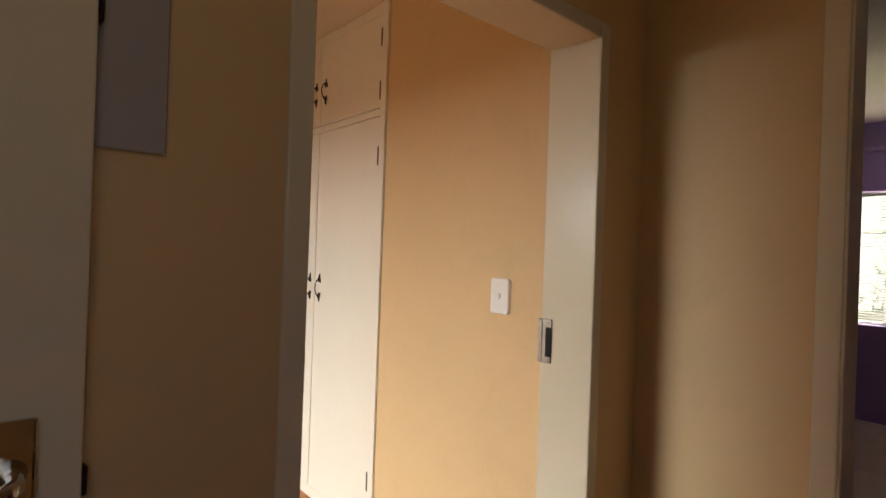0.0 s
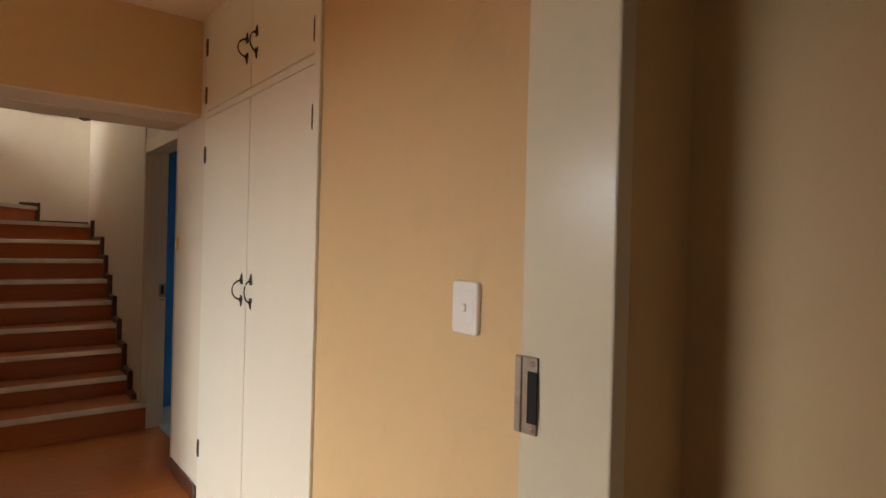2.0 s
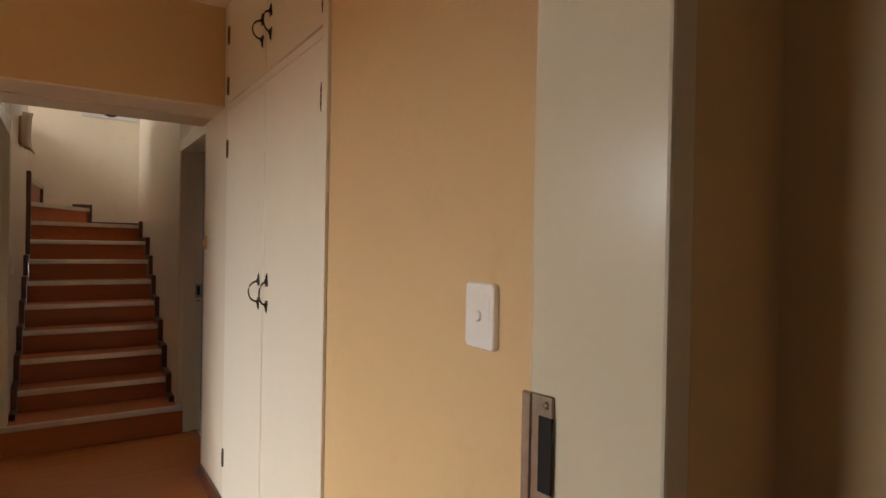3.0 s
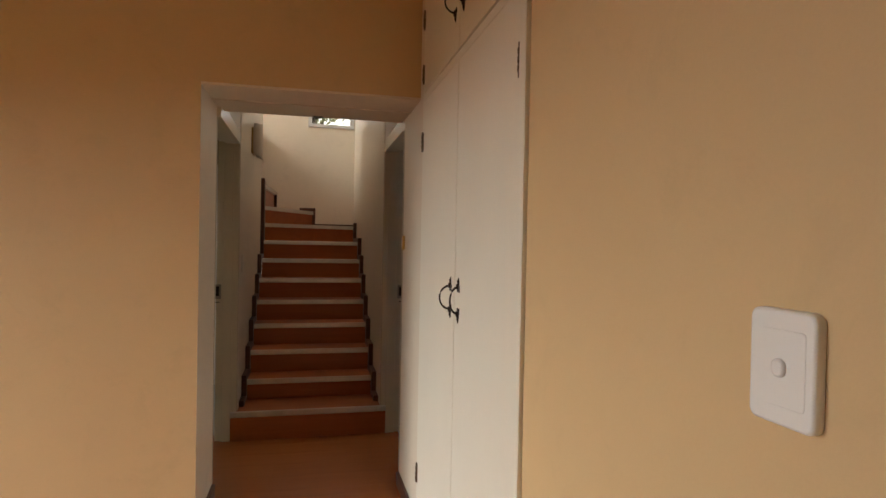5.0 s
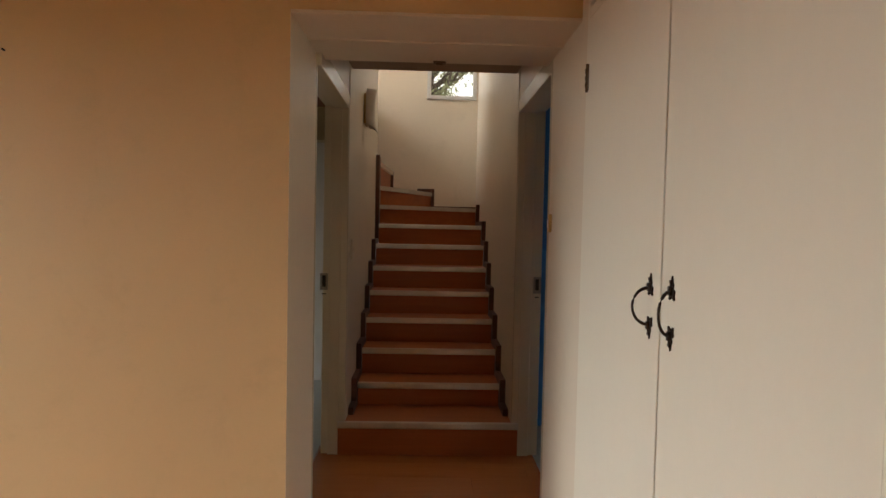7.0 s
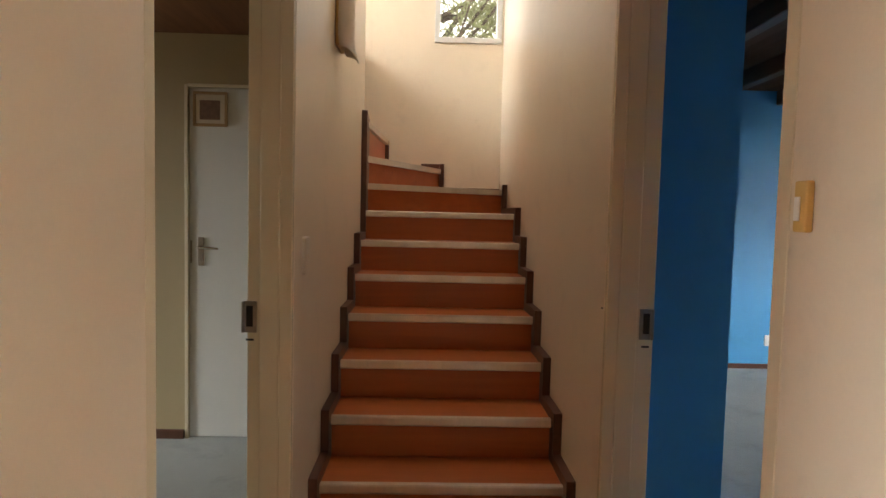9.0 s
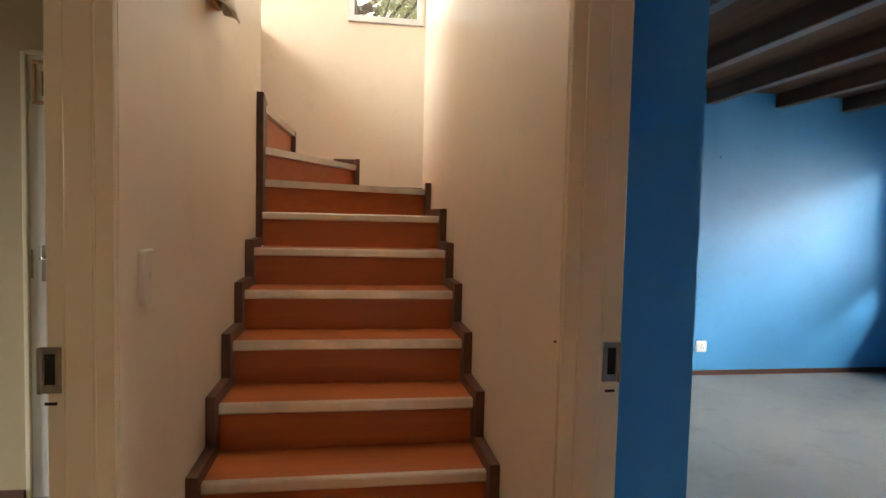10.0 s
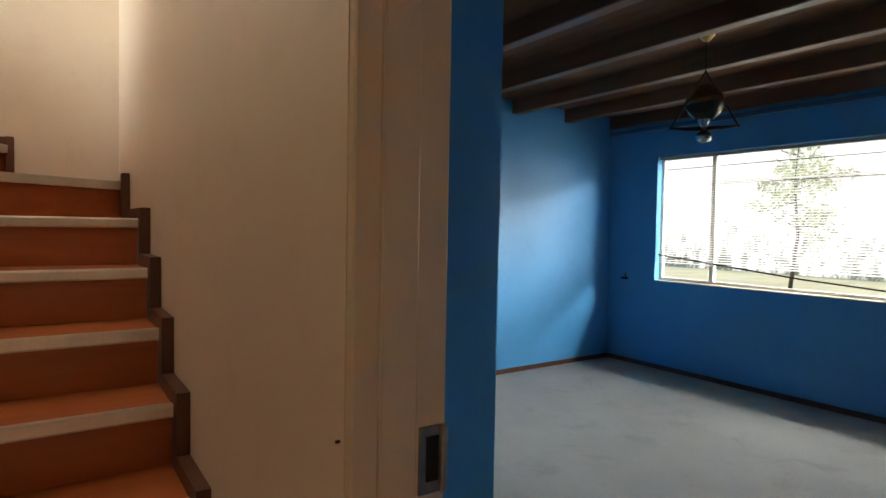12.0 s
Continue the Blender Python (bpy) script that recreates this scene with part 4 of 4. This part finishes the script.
for s in (-1, 1):
    e = mid_p + side_way * 0.19 * s
    add_tube(bm, [(PX, PY, 2.30), tuple(e)], 0.006, 8)
add_tube(bm, [tuple(mid_p - side_way * 0.195 + Vector((0, 0, 0.01))), tuple(mid_p - side_way * 0.10), tuple(mid_p), tuple(mid_p + side_way * 0.10), tuple(mid_p + side_way * 0.195 + Vector((0, 0, 0.01)))], [0.007, 0.012, 0.016, 0.012, 0.007], 8)
wpart("frame", bm, IRON, pl, "dark metal triangular frame")
wpart("globe", add_lathe(bmesh.new(), [(r * math.sin(math.pi * i / 18), 2.115 - r * math.cos(math.pi * i / 18)) for r, ks in ((0.108, range(3, 18)), (0.105, range(17, 2, -1))) for i in ks] + [(0.108 * math.sin(math.pi * 3 / 18), 2.115 - 0.108 * math.cos(math.pi * 3 / 18))], AT, 28), SMOKE, pl, "smoked glass globe")
wpart("gallery", add_lathe(bmesh.new(), [(0.0001, 2.04), (0.030, 2.04), (0.036, 2.012), (0.022, 1.985), (0.018, 1.95), (0.040, 1.935), (0.046, 1.915), (0.040, 1.895), (0.018, 1.882), (0.0001, 1.878)], AT), CHROME, pl, "shiny metal cup and finial")

ch = thing("chandelier", (-1.385, 7.1, 2.53), "small brass chandelier with opal glass shades", "chandelier")
X, Y = -1.385, 7.1
wpart("stem", add_lathe(bmesh.new(), [(0.0001, 2.53), (0.05, 2.53), (0.045, 2.50), (0.009, 2.48), (0.009, 2.020), (0.02, 2.000), (0.026, 1.930), (0.012, 1.880), (0.016, 1.850), (0.0001, 1.820)], Matrix.Translation((X, Y, 0))), BRASS, ch)
for i in range(4):
    a = radians(-58.7 + 90 * i)
    ex, ey = X + 0.19 * math.cos(a), Y + 0.19 * math.sin(a)
    arm = wpart("arm", add_tube(bmesh.new(), [(X, Y, 1.930), (X + 0.08 * math.cos(a), Y + 0.08 * math.sin(a), 1.885), (ex, ey, 1.900), (ex, ey, 1.940)], 0.006, 8), BRASS, ch)
    wpart("shade", add_lathe(bmesh.new(), [(0.014, 1.945), (0.05, 1.955), (0.078, 1.995), (0.080, 2.030), (0.062, 2.065), (0.042, 2.078)], Matrix.Translation((ex, ey, 0)), 18), OPAL, ch, "opal glass shade")

hk = thing("wall_hook", (6.1, 8.0, 0.87), "small dark hook on a blue wall", "hook")
wpart("plate", box(XE - 0.035, XE - 0.0005, 7.985, 8.05, 0.853, 0.873, 0.004), IRON, hk)
wpart("hook", add_tube(bmesh.new(), [(XE - 0.02, 7.99, 0.87), (XE - 0.05, 7.98, 0.885), (XE - 0.06, 7.97, 0.93)], [0.005, 0.005, 0.003], 6), IRON, hk)

catch = thing("ceiling_catch", (1.005, 4.0, 2.08), "small dark metal catch under the passage soffit", "door catch")
wpart("plate", box(0.978, 1.033, 3.995, 4.029, ZP - 0.018, ZP - 0.012, 0.002), HINGE, catch)
wpart("tongue", box(0.990, 1.021, 4.005, 4.022, ZP - 0.024, ZP - 0.018, 0.003, 2), HINGE, catch)

nail = thing("nail", (-0.47, 3.455, 1.91), "small nail in a peach wall", "nail")
wpart("head", add_tube(bmesh.new(), [(-0.47, 3.46, 1.91), (-0.47, 3.448, 1.912)], 0.0035, 8), IRON, nail)
for nm, at, way, lab in (("nail", (XR, 4.843, 1.062), (-0.006, 0, 0), "small nail in the off-white stair wall"), ("nail", (-1.78, 7.8, 1.752), (0, -0.01, 0), "small nail in a khaki wall")):
    ob = thing(nm, at, lab, "nail")
    wpart("head", add_tube(bmesh.new(), [at, tuple(Vector(at) + Vector(way))], 0.0025 if at[0] > 0 else 0.007, 8), IRON, ob)
spot = thing("wall_nail", (4.2, 8.2, 1.95), "small nail hole in a blue wall", "nail")
wpart("head", add_tube(bmesh.new(), [(4.2, YN, 1.95), (4.2, YN - 0.01, 1.95)], 0.006, 8), IRON, spot)


# ---- outside ----
structure("ground", box(-60, 80, -60, 80, -0.6, -0.31), GRASS, "rough grass round the house", "ground")
# added glowing sheets stand in for the bright view outside
bd = structure("backdrop_east", box(26, 26.1, -12, 26, -1, 12), SKY_GLOW, "glowing sheet painted as hazy sky and greenery beyond the windows", "backdrop")
bd2 = structure("backdrop_north", box(-12, 14, 30, 30.1, -1, 22), glow("bright_sky_north", (1.0, 0.98, 0.93), 3.0), "glowing sheet in place of bright sky behind trees", "backdrop")
tree((1.0, 16.0, -0.3), 9.0, 3.0, 3, "leafy tree behind the stair window", 0.045, 90, 110)
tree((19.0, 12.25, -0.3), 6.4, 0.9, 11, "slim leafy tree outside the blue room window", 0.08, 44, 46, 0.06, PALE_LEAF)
tree((3.6, 19.0, -0.3), 10.0, 3.4, 5, "leafy tree behind the stair window", 0.05, 90, 110)
tree((-1.0, 20.0, -0.3), 10.5, 3.4, 8, "leafy tree behind the stair window", 0.05, 90, 110)


# ---- floor planks ----
fl = structure("floor_peach_room", box(-2.95, 1.62, -1.15, 4.95, -0.03, -0.012), PLANK, "orange wood laminate floor", "floor")
plank_meshes = {}


def plank(x0, x1, y0, y1, parent):
    key = (round(x1 - x0, 3), round(y1 - y0, 3))
    if key not in plank_meshes:
        a, b = key
        plank_meshes[key] = mesh_from("plank", box(0, a - 0.0005, 0, b - 0.0005, -0.011, 0.0, 0.0003), PLANK)
    ob = new("plank", plank_meshes[key])
    ob.location = (x0, y0, 0)
    ob.parent = parent


def lay(parent, x0, x1, y0, y1, width=0.19, length=1.2):
    y, i = y0, 0
    while y < y1 - 1e-4:
        w = min(width, y1 - y)
        x = x0
        first = length * ((0.37 * i) % 1.0)
        nxt = x0 + (first if first > 0.15 else length)
        while x < x1 - 1e-4:
            e = min(nxt, x1)
            plank(x, e, y, y + w, parent)
            x, nxt = e, e + length
        y += w
        i += 1


lay(fl, -2.80, 1.487, -1.0, Y_PASS0)
lay(fl, XC, 1.487, Y_PASS0, 3.94)
lay(fl, 0.34, 1.62, 3.94, 4.95)
